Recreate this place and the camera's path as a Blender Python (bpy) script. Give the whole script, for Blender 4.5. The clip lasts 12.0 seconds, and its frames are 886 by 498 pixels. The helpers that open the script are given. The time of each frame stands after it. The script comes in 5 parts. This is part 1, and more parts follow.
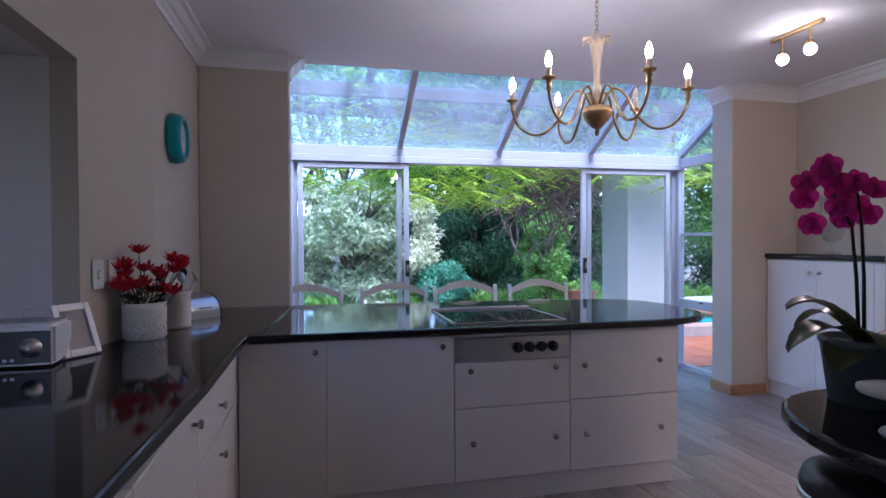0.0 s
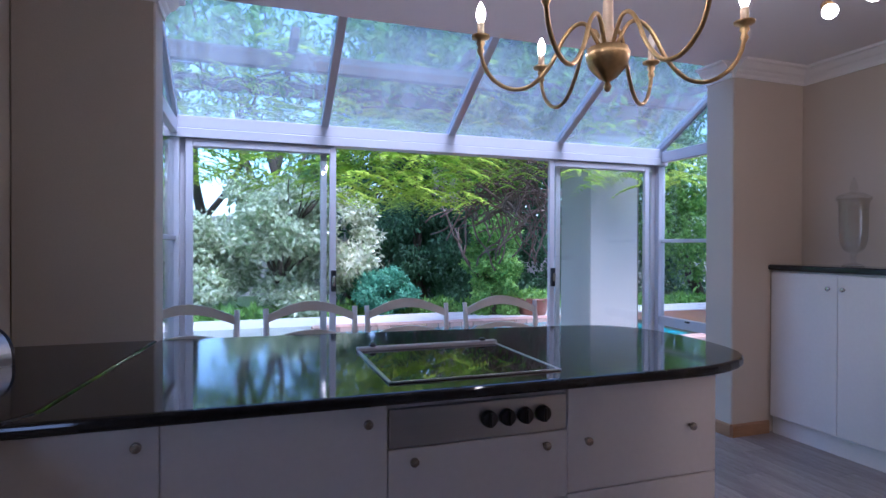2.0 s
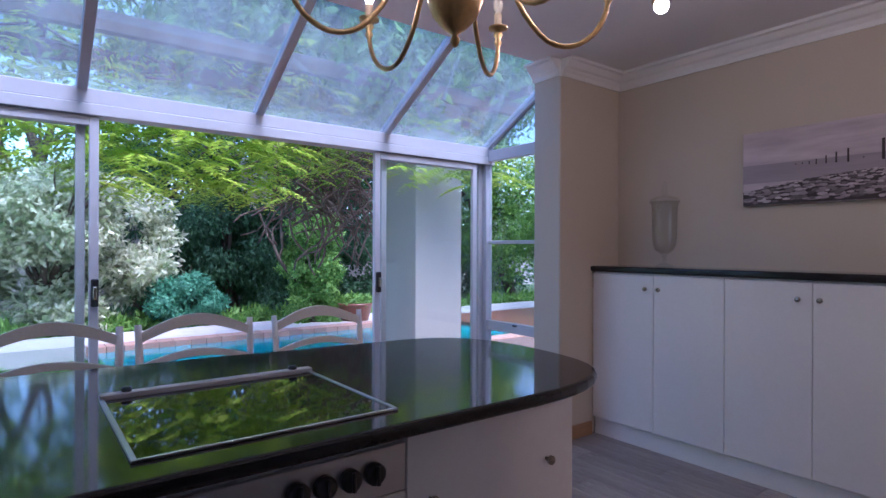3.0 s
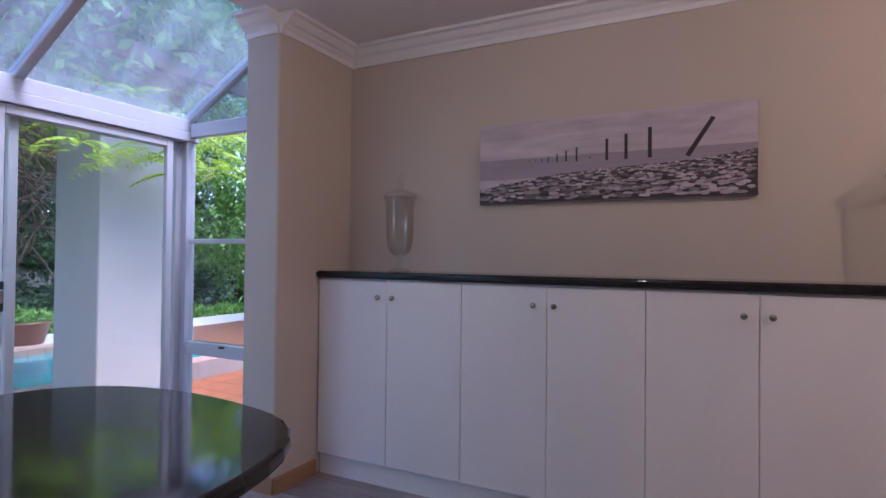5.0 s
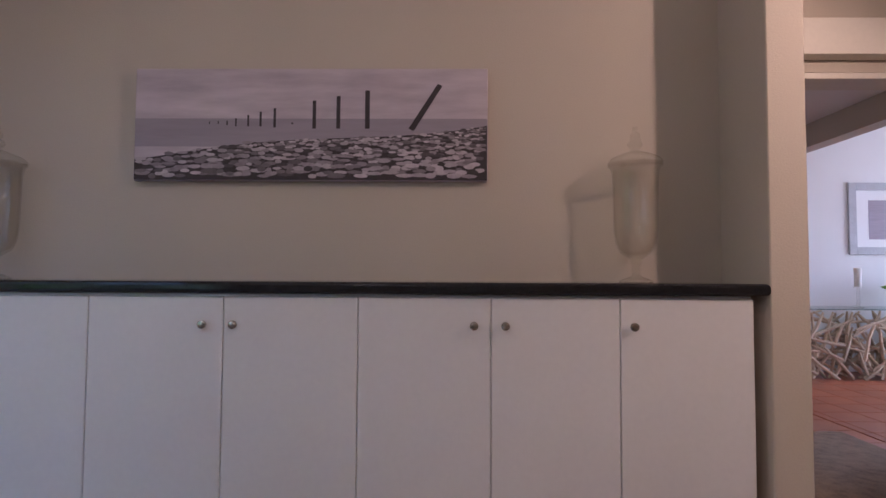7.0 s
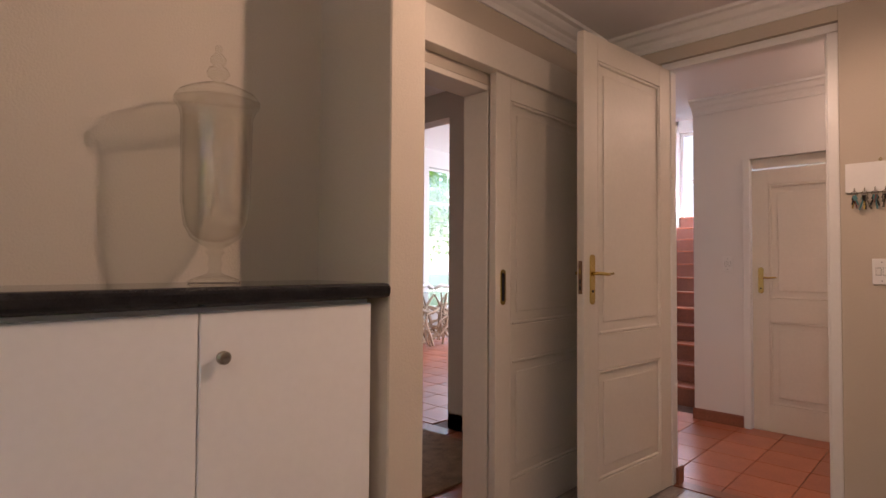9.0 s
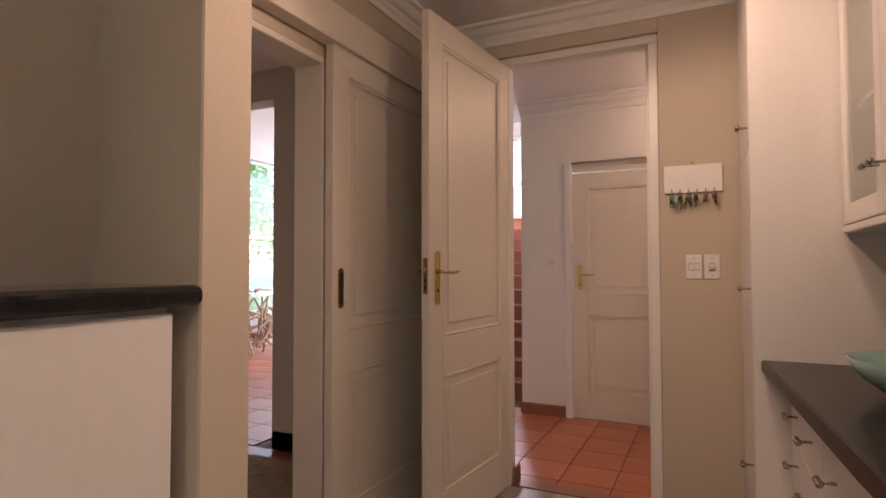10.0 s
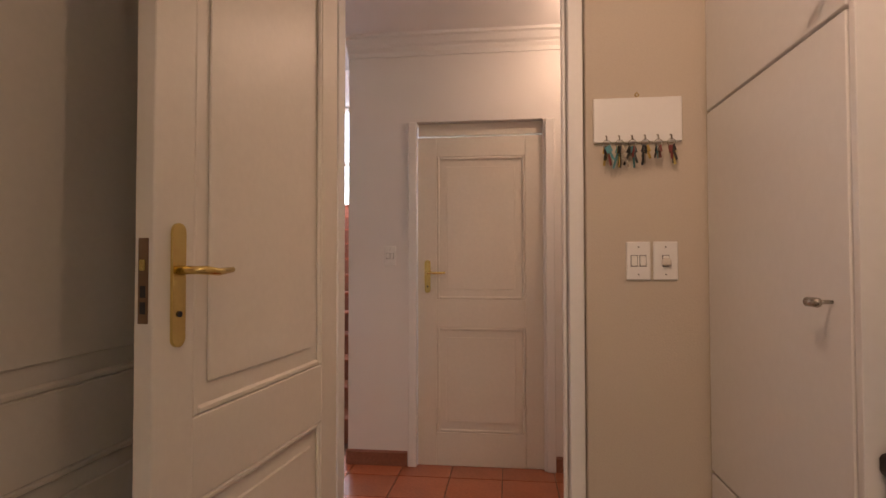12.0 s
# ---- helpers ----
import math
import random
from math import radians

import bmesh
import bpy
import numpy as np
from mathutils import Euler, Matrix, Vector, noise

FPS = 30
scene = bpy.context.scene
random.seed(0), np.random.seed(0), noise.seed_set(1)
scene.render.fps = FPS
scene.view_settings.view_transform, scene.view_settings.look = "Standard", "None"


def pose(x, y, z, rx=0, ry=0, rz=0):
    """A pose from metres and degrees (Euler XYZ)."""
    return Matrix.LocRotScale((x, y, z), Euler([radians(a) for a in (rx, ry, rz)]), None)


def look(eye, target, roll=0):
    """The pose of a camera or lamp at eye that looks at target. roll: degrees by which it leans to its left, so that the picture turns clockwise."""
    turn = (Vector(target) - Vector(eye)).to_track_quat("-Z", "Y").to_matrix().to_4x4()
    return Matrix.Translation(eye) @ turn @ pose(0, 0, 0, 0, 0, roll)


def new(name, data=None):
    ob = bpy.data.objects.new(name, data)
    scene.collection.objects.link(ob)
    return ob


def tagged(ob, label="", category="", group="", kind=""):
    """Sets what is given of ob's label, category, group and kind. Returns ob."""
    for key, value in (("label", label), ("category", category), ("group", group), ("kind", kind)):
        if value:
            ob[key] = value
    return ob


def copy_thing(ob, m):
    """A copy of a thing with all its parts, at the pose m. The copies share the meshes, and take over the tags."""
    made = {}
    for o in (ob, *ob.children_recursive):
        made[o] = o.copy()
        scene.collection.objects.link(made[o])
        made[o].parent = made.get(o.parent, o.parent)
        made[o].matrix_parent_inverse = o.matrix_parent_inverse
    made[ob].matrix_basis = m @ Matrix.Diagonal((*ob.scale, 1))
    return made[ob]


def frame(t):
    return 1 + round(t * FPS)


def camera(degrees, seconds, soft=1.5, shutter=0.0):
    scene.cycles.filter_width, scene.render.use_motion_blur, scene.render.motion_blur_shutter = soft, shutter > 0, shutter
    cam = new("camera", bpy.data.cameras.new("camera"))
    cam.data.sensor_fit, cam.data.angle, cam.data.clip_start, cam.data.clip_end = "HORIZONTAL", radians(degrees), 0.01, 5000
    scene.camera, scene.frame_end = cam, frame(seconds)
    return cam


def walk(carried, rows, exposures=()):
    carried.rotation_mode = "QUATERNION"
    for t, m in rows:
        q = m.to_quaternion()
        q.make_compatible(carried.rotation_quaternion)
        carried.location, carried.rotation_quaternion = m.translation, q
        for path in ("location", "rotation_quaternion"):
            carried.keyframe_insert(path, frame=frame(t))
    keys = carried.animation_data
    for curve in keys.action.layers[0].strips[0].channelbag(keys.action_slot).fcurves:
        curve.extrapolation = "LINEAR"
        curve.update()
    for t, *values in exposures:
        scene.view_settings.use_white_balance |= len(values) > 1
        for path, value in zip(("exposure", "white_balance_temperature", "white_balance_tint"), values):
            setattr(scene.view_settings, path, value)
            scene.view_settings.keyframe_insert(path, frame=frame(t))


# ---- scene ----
cam = camera(77.0, 12.0)
PATH = [
    (0, (2.644, 2.452, 1.318), (3.099, 4.399, 1.291), -0.3),
    (0.5, (2.716, 2.713, 1.323), (3.12, 4.672, 1.302), -0.2),
    (1, (2.774, 2.964, 1.312), (3.171, 4.924, 1.299), -0.2),
    (1.5, (2.83, 3.232, 1.333), (3.278, 5.181, 1.318), 0.0),
    (2, (2.931, 3.471, 1.334), (3.581, 5.363, 1.319), 0.2),
    (2.5, (3.062, 3.719, 1.337), (3.978, 5.497, 1.33), 0.2),
    (3, (3.162, 3.934, 1.32), (4.371, 5.528, 1.319), 0.2),
    (3.2, (3.202, 4.009, 1.316), (4.498, 5.532, 1.315), 0.4),
    (4.8, (3.752, 4.26, 1.258), (5.488, 5.252, 1.303), 0.9),
    (5, (3.816, 4.301, 1.293), (5.596, 5.212, 1.32), 0.6),
    (5.5, (4.02, 4.334, 1.271), (5.889, 5.047, 1.313), 0.6),
    (6, (4.226, 4.358, 1.267), (6.155, 4.883, 1.318), 0.6),
    (6.5, (4.42, 4.312, 1.25), (6.391, 4.647, 1.312), 0.6),
    (7, (4.58, 4.319, 1.23), (6.577, 4.347, 1.32), 0.3),
    (7.5, (4.77, 4.486, 1.218), (6.697, 3.959, 1.314), -0.0),
    (9.3, (5.381, 4.183, 1.253), (6.617, 2.612, 1.309), 0.2),
    (9.5, (5.415, 4.158, 1.25), (6.543, 2.507, 1.308), 0.0),
    (10, (5.545, 4.034, 1.237), (6.406, 2.23, 1.299), -0.1),
    (10.5, (5.67, 3.802, 1.244), (6.284, 1.899, 1.302), -0.1),
    (11, (5.786, 3.472, 1.23), (6.243, 1.526, 1.288), -0.3),
    (11.5, (5.929, 3.117, 1.232), (6.258, 1.145, 1.284), -0.4),
    (12, (6.004, 2.808, 1.225), (6.239, 0.822, 1.277), -0.1),
]
walk(cam, [(t, look(eye, target, roll)) for t, eye, target, roll in PATH], [(0, 2.6, 4850, 28), (1.5, 2.4, 4850, 28), (3, 2.15, 5000, 32), (5, 2.35, 5200, 35), (7, 2.4, 5400, 30), (7.5, 2.3, 5700, 28), (9.5, 2.6, 6400, 27), (12, 2.5, 6600, 22)])

# ---- world and light ----
world = bpy.data.worlds.new("world")
scene.world = world
world.use_nodes = True
wn = world.node_tree.nodes
sky = wn.new("ShaderNodeTexSky")
sky.sky_type, sky.sun_disc = "NISHITA", False
sky.sun_elevation, sky.sun_rotation = radians(60), radians(170)
sky.air_density, sky.dust_density = 1.0, 2.0
wn["Background"].inputs["Strength"].default_value = 0.15
world.node_tree.links.new(sky.outputs[0], wn["Background"].inputs["Color"])
SUN = new("sun", bpy.data.lights.new("sun", "SUN"))
SUN.data.energy, SUN.data.angle, SUN.data.color = 1.0, radians(25), (1.0, 0.97, 0.93)
SUN.matrix_world = look((0, 0, 10), (-math.sin(radians(170)) * 5, -math.cos(radians(170)) * 5, 10 - 8.66))


def lamp(name, kind, energy, place, target=None, color=(1, 0.78, 0.55), size=0.04, cone=70):
    data = bpy.data.lights.new(name, kind)
    data.energy, data.color = energy, color
    if kind == "SPOT":
        data.spot_size, data.spot_blend, data.shadow_soft_size = radians(cone), 0.6, size
    elif kind == "AREA":
        data.size = size
    else:
        data.shadow_soft_size = size
    ob = new(name, data)
    ob.matrix_world = look(place, target) if target else pose(*place)
    return ob


CEIL = 2.612
WARM = (1.0, 0.70, 0.46)
lamp("work_spot_and_fill", "SPOT", 10, (5.45, 2.5, 2.36), (6.7, 4.1, 1.3), WARM, 0.03, 130)
lamp("work_spot_and_fill", "SPOT", 5.6, (6.05, 2.35, 2.45), (5.45, 1.25, 1.1), WARM, 0.03, 95)
# fill point with no fitting behind it, added to brighten the counter corner
lamp("work_spot_and_fill", "POINT", 1.25, (5.6, 2.4, 2.3), None, WARM, 0.03)
lamp("track_spot_light", "SPOT", 4, (5.44, 5.40, 2.34), (4.6, 4.6, 1.0), WARM, 0.03, 120)
lamp("track_spot_light", "SPOT", 4, (5.50, 5.20, 2.34), (4.7, 3.8, 1.0), WARM, 0.03, 120)
lamp("hall_downlight", "POINT", 2.0, (5.45, -0.1, 2.5), None, WARM, 0.03)
sw = lamp("stair_window_daylight", "AREA", 12.5, (7.64, -3.55, 2.3), (7.64, 0, 1.0), (0.86, 0.93, 1.0), 1.1)
# added area lamp brightening the dining room from its open, windowless south side
dw = lamp("dining_daylight_fill", "AREA", 20, (10.4, -4.4, 1.7), (10.4, 0, 1.2), (0.86, 0.93, 1.0), 2.6)

# ---- materials ----
MATS = {}


def mat(name, color, rough=0.5, metal=0.0, var=0.08, scale=6.0, fine=60.0, bump=0.0015, coat=0.0, island=0.0, stretch=(1, 1, 1), spec=0.5, obj=0.0, second=None, emit=None, trans=0.0):
    """A principled material with variation at two scales and a fine relief."""
    m = bpy.data.materials.new(name)
    m.use_nodes = True
    n, l = m.node_tree.nodes, m.node_tree.links
    b = n["Principled BSDF"]
    b.inputs["Roughness"].default_value, b.inputs["Metallic"].default_value = rough, metal
    b.inputs["Coat Weight"].default_value, b.inputs["Coat Roughness"].default_value = coat, 0.05
    b.inputs["Specular IOR Level"].default_value = spec
    b.inputs["Transmission Weight"].default_value = trans
    co = n.new("ShaderNodeTexCoord")
    mp = n.new("ShaderNodeMapping")
    mp.inputs["Scale"].default_value = stretch
    l.new(co.outputs["Object"], mp.inputs[0])
    big, small = n.new("ShaderNodeTexNoise"), n.new("ShaderNodeTexNoise")
    for tex, sc in ((big, scale), (small, fine)):
        tex.inputs["Scale"].default_value, tex.inputs["Detail"].default_value = sc, 5
        l.new(mp.outputs[0], tex.inputs["Vector"])
    add = n.new("ShaderNodeMath")
    add.operation = "ADD"
    l.new(big.outputs[0], add.inputs[0]), l.new(small.outputs[0], add.inputs[1])
    ramp = n.new("ShaderNodeMapRange")
    ramp.inputs["From Min"].default_value, ramp.inputs["From Max"].default_value = 0.7, 1.3
    l.new(add.outputs[0], ramp.inputs[0])
    mix = n.new("ShaderNodeMix")
    mix.data_type = "RGBA"
    c2 = second or tuple(c * (1 + var * 1.5) for c in color)
    mix.inputs["A"].default_value = (*[c * (1 - var * 1.5) if not second else c for c in color], 1)
    mix.inputs["B"].default_value = (*[min(1, c) for c in c2], 1)
    l.new(ramp.outputs[0], mix.inputs["Factor"])
    out = mix.outputs["Result"]
    if island or obj:
        hsv = n.new("ShaderNodeHueSaturation")
        src = n.new("ShaderNodeNewGeometry").outputs["Random Per Island"] if island else n.new("ShaderNodeObjectInfo").outputs["Random"]
        mr = n.new("ShaderNodeMapRange")
        k = island or obj
        mr.inputs["To Min"].default_value, mr.inputs["To Max"].default_value = 1 - k, 1 + k
        l.new(src, mr.inputs[0]), l.new(mr.outputs[0], hsv.inputs["Value"]), l.new(out, hsv.inputs["Color"])
        out = hsv.outputs[0]
    l.new(out, b.inputs["Base Color"])
    if bump:
        bp = n.new("ShaderNodeBump")
        bp.inputs["Strength"].default_value, bp.inputs["Distance"].default_value = 0.5, bump
        l.new(small.outputs[0], bp.inputs["Height"]), l.new(bp.outputs[0], b.inputs["Normal"])
    if emit:
        b.inputs["Emission Color"].default_value, b.inputs["Emission Strength"].default_value = (*emit[0], 1), emit[1]
    MATS[name] = m
    return m


def leaf_mat(name, a, b2, rough=0.55, glow=0.35):
    m = bpy.data.materials.new(name)
    m.use_nodes = True
    n, l = m.node_tree.nodes, m.node_tree.links
    b = n["Principled BSDF"]
    b.inputs["Roughness"].default_value = rough
    geo = n.new("ShaderNodeNewGeometry")
    mix = n.new("ShaderNodeMix")
    mix.data_type = "RGBA"
    mix.inputs["A"].default_value, mix.inputs["B"].default_value = (*a, 1), (*b2, 1)
    l.new(geo.outputs["Random Per Island"], mix.inputs["Factor"])
    l.new(mix.outputs["Result"], b.inputs["Base Color"])
    tr = n.new("ShaderNodeBsdfTranslucent")
    l.new(mix.outputs["Result"], tr.inputs[0])
    sh = n.new("ShaderNodeMixShader")
    sh.inputs[0].default_value = glow
    l.new(b.outputs[0], sh.inputs[1]), l.new(tr.outputs[0], sh.inputs[2])
    l.new(sh.outputs[0], n["Material Output"].inputs[0])
    return m


def pane_mat(name, ior=1.5, tint=(0.93, 0.97, 0.96), film=0.0, filmcol=(0.6, 0.66, 0.72), rough=0.0):
    m = bpy.data.materials.new(name)
    m.use_nodes = True
    n, l = m.node_tree.nodes, m.node_tree.links
    n.remove(n["Principled BSDF"])
    tr, gl, lw, mx = n.new("ShaderNodeBsdfTransparent"), n.new("ShaderNodeBsdfGlossy"), n.new("ShaderNodeLayerWeight"), n.new("ShaderNodeMixShader")
    pw, fr = n.new("ShaderNodeMath"), n.new("ShaderNodeMapRange")
    tr.inputs[0].default_value = (*tint, 1)
    gl.inputs["Roughness"].default_value = rough
    lw.inputs[0].default_value, pw.operation, pw.inputs[1].default_value = 0.5, "POWER", 4.2
    fr.inputs["To Min"].default_value, fr.inputs["To Max"].default_value = ((ior - 1) / (ior + 1)) ** 2, 1.0
    l.new(lw.outputs["Facing"], pw.inputs[0]), l.new(pw.outputs[0], fr.inputs[0])
    l.new(fr.outputs[0], mx.inputs[0]), l.new(tr.outputs[0], mx.inputs[1]), l.new(gl.outputs[0], mx.inputs[2])
    last = mx
    if film:
        df = n.new("ShaderNodeBsdfTranslucent")
        df.inputs[0].default_value = (*filmcol, 1)
        co, mp, nz, mr = n.new("ShaderNodeTexCoord"), n.new("ShaderNodeMapping"), n.new("ShaderNodeTexNoise"), n.new("ShaderNodeMapRange")
        mp.inputs["Scale"].default_value = (9, 0.9, 0.9)
        nz.inputs["Scale"].default_value, nz.inputs["Detail"].default_value = 1.0, 6
        mr.inputs["From Min"].default_value, mr.inputs["From Max"].default_value = 0.25, 0.85
        mr.inputs["To Min"].default_value, mr.inputs["To Max"].default_value = film * 0.35, film
        l.new(co.outputs["Object"], mp.inputs[0]), l.new(mp.outputs[0], nz.inputs["Vector"]), l.new(nz.outputs[0], mr.inputs[0])
        last = n.new("ShaderNodeMixShader")
        l.new(mr.outputs[0], last.inputs[0]), l.new(mx.outputs[0], last.inputs[1]), l.new(df.outputs[0], last.inputs[2])
    l.new(last.outputs[0], n["Material Output"].inputs[0])
    return m


WALL = mat("wall paint", (0.53, 0.465, 0.38), 0.75, var=0.02, scale=1.5, fine=180, bump=0.002)
WALLW = mat("white wall paint", (0.74, 0.72, 0.70), 0.7, var=0.02, scale=1.5, fine=180, bump=0.002)
CEILM = mat("ceiling paint", (0.78, 0.76, 0.75), 0.8, var=0.015, scale=1.2, fine=150, bump=0.002)
TRIM = mat("white gloss trim", (0.76, 0.75, 0.73), 0.35, var=0.015, scale=3, fine=60, bump=0.0006)
CAB = mat("white melamine", (0.74, 0.72, 0.70), 0.32, var=0.015, scale=2.5, fine=50, bump=0.0006)
CREAM = mat("cream door paint", (0.70, 0.65, 0.57), 0.42, var=0.02, scale=2, fine=50, bump=0.001)
STONE = mat("black granite", (0.010, 0.010, 0.011), 0.07, var=0.5, scale=30, fine=260, bump=0.0, spec=0.4, second=(0.022, 0.022, 0.024))
STONEG = mat("brown stone worktop", (0.022, 0.018, 0.017), 0.3, spec=0.3, var=0.3, scale=30, fine=220, bump=0.0)
ALU = mat("white aluminium", (0.518, 0.526, 0.562), 0.35, var=0.015, scale=2, fine=30, bump=0.0003)
STEEL = mat("brushed steel", (0.55, 0.55, 0.56), 0.3, 1.0, var=0.03, scale=5, fine=150, bump=0.0005, stretch=(1, 12, 12))
NICKEL = mat("nickel", (0.42, 0.39, 0.34), 0.25, 1.0, var=0.02)
BRASS = mat("polished brass", (0.70, 0.54, 0.20), 0.24, 1.0, var=0.06, bump=0.0)
DULLBRASS = mat("antique brass", (0.52, 0.36, 0.16), 0.38, 1.0, var=0.12, scale=12)
DARK = mat("dark plastic", (0.015, 0.015, 0.016), 0.3, var=0.1)
PLASTIC = mat("white plastic", (0.75, 0.74, 0.72), 0.35, var=0.01, bump=0)
GLASSB = mat("black ceramic glass", (0.008, 0.008, 0.009), 0.03, var=0.05, bump=0)
PLANK = mat("grey vinyl plank", (0.18, 0.155, 0.145), 0.36, var=0.1, scale=2.2, fine=24, bump=0.001, obj=0.2, stretch=(9, 0.9, 1), second=(0.40, 0.365, 0.35))
TERRA = mat("terracotta tile", (0.32, 0.09, 0.04), 0.28, var=0.1, scale=4, fine=60, bump=0.001, obj=0.15, second=(0.46, 0.15, 0.07))
TERRAS = mat("terracotta", (0.25, 0.10, 0.06), 0.35, var=0.12, scale=4, fine=60, bump=0.001)
GROUT = mat("grout", (0.20, 0.13, 0.10), 0.85, var=0.1, scale=20)
SKIRT = mat("oak skirting", (0.34, 0.19, 0.09), 0.4, var=0.12, scale=3, fine=40, stretch=(1, 1, 8))
TEAL = mat("teal clock case", (0.02, 0.30, 0.33), 0.3, var=0.05)
DIAL = mat("pale dial", (0.70, 0.68, 0.72), 0.5, var=0.02)
POT = mat("glazed white pot", (0.68, 0.64, 0.58), 0.3, var=0.04)
POTG = mat("grey pot", (0.13, 0.15, 0.16), 0.45, var=0.08)
SOIL = mat("potting soil", (0.04, 0.028, 0.02), 0.95, var=0.3, scale=40, fine=200, bump=0.01)
CHAIR = mat("cream painted wood", (0.68, 0.63, 0.57), 0.4, var=0.04, scale=6, fine=80, bump=0.0008)
IVORY = mat("candle sleeve", (0.66, 0.52, 0.34), 0.5, var=0.06)
BULB = mat("lit bulb", (1, 0.95, 0.85), 0.3, var=0, bump=0, emit=((1.0, 0.86, 0.66), 28))
BULBOFF = mat("unlit bulb", (0.75, 0.68, 0.55), 0.2, var=0, bump=0)
PETAL = leaf_mat("red petal", (0.45, 0.008, 0.02), (0.62, 0.02, 0.04), 0.5, 0.25)
ORCHID = leaf_mat("magenta petal", (0.42, 0.005, 0.16), (0.60, 0.02, 0.27), 0.5, 0.3)
STEM = mat("dark stem", (0.03, 0.035, 0.02), 0.6, var=0.2)
PLEAF = leaf_mat("house plant leaf", (0.03, 0.07, 0.02), (0.06, 0.12, 0.03), 0.35, 0.15)
OLEAF = leaf_mat("orchid leaf", (0.07, 0.10, 0.035), (0.12, 0.12, 0.05), 0.3, 0.1)
TEALG = mat("celadon glass", (0.28, 0.47, 0.42), 0.12, var=0.05, coat=0.5)
PANE = pane_mat("window pane")
PANED = pane_mat("roof pane", 1.8, (0.70, 0.78, 0.80), 0.15, (0.72, 0.79, 0.79))
LOCKB = mat("aged lock plate", (0.20, 0.12, 0.07), 0.45, 0.5)
JARG = pane_mat("jar glass", 1.62, (0.968, 0.968, 0.955), rough=0.02)
RENDER = mat("painted render", (0.42, 0.385, 0.35), 0.8, var=0.03, scale=2, fine=90, bump=0.004)
LAWN = mat("lawn soil", (0.05, 0.09, 0.025), 0.95, var=0.25, scale=2, fine=60, bump=0.02)
WATER = mat("pool water", (0.03, 0.42, 0.46), 0.04, var=0.08, scale=1.2, fine=9, bump=0.01, coat=0.5)
PAVE = mat("brick paver", (0.42, 0.22, 0.15), 0.75, var=0.15, scale=6, fine=60, bump=0.003, obj=0.15, second=(0.52, 0.32, 0.24))
PAVEW = mat("pale coping", (0.56, 0.52, 0.48), 0.7, var=0.08, scale=5)
BARK = mat("bark", (0.09, 0.065, 0.045), 0.9, var=0.25, scale=9, fine=60, bump=0.02, stretch=(3, 3, 0.6))
G_VAR = leaf_mat("variegated leaf", (0.30, 0.38, 0.18), (0.85, 0.84, 0.64), 0.55, 0.45)
G_BRIGHT = leaf_mat("fresh leaf", (0.28, 0.46, 0.03), (0.60, 0.74, 0.10), 0.5, 0.55)
G_MID = leaf_mat("ivy leaf", (0.08, 0.20, 0.03), (0.28, 0.48, 0.09))
G_DARK = leaf_mat("conifer leaf", (0.03, 0.085, 0.035), (0.09, 0.20, 0.08))
G_TEAL = leaf_mat("shrub leaf", (0.04, 0.18, 0.10), (0.14, 0.38, 0.22))
WIST = leaf_mat("pale blossom", (0.55, 0.48, 0.55), (0.72, 0.66, 0.70))
RUG = mat("woven jute", (0.30, 0.20, 0.12), 0.95, var=0.25, scale=14, fine=120, bump=0.01)
DRIFT = mat("bleached driftwood", (0.42, 0.30, 0.19), 0.8, var=0.2, scale=8, fine=60, bump=0.005, island=0.2, second=(0.62, 0.50, 0.36))
TGLASS = pane_mat("table glass", 1.5, (0.80, 0.90, 0.88))


# ---- mesh helpers ----
def part(name, bm, material, parent=None, label="", smooth=False):
    me = bpy.data.meshes.new(name)
    bmesh.ops.recalc_face_normals(bm, faces=bm.faces)
    bm.to_mesh(me)
    bm.free()
    me.materials.append(material)
    if smooth:
        for p in me.polygons:
            p.use_smooth = True
    ob = new(name, me)
    ob.parent = parent
    if label:
        ob["label"] = label
    return ob


def box(x0, x1, y0, y1, z0, z1, bevel=0.0, seg=1, bm=None):
    own = bm is None
    b = bmesh.new()
    bmesh.ops.create_cube(b, size=1)
    for v in b.verts:
        v.co = ((x0 + x1) / 2 + v.co.x * (x1 - x0), (y0 + y1) / 2 + v.co.y * (y1 - y0), (z0 + z1) / 2 + v.co.z * (z1 - z0))
    if bevel:
        bmesh.ops.bevel(b, geom=b.edges, offset=bevel, segments=seg, affect="EDGES")
    if own:
        return b
    join(bm, b)
    return bm


def join(bm, b, m=None):
    if m is not None:
        b.transform(m)
    tmp = bpy.data.meshes.new("tmp")
    b.to_mesh(tmp)
    b.free()
    bm.from_mesh(tmp)
    bpy.data.meshes.remove(tmp)
    return bm


def lathe(profile, seg=24, center=(0, 0, 0)):
    """A turned shape from (radius, height) pairs."""
    b = bmesh.new()
    rings = []
    for r, z in profile:
        if r < 1e-5:
            rings.append([b.verts.new((center[0], center[1], center[2] + z))])
        else:
            rings.append([b.verts.new((center[0] + r * math.cos(2 * math.pi * i / seg), center[1] + r * math.sin(2 * math.pi * i / seg), center[2] + z)) for i in range(seg)])
    for a, c in zip(rings, rings[1:]):
        for i in range(seg):
            j = (i + 1) % seg
            if len(a) == 1 and len(c) > 1:
                b.faces.new((a[0], c[i], c[j]))
            elif len(c) == 1 and len(a) > 1:
                b.faces.new((a[i], a[j], c[0]))
            elif len(a) > 1:
                b.faces.new((a[i], a[j], c[j], c[i]))
    return b


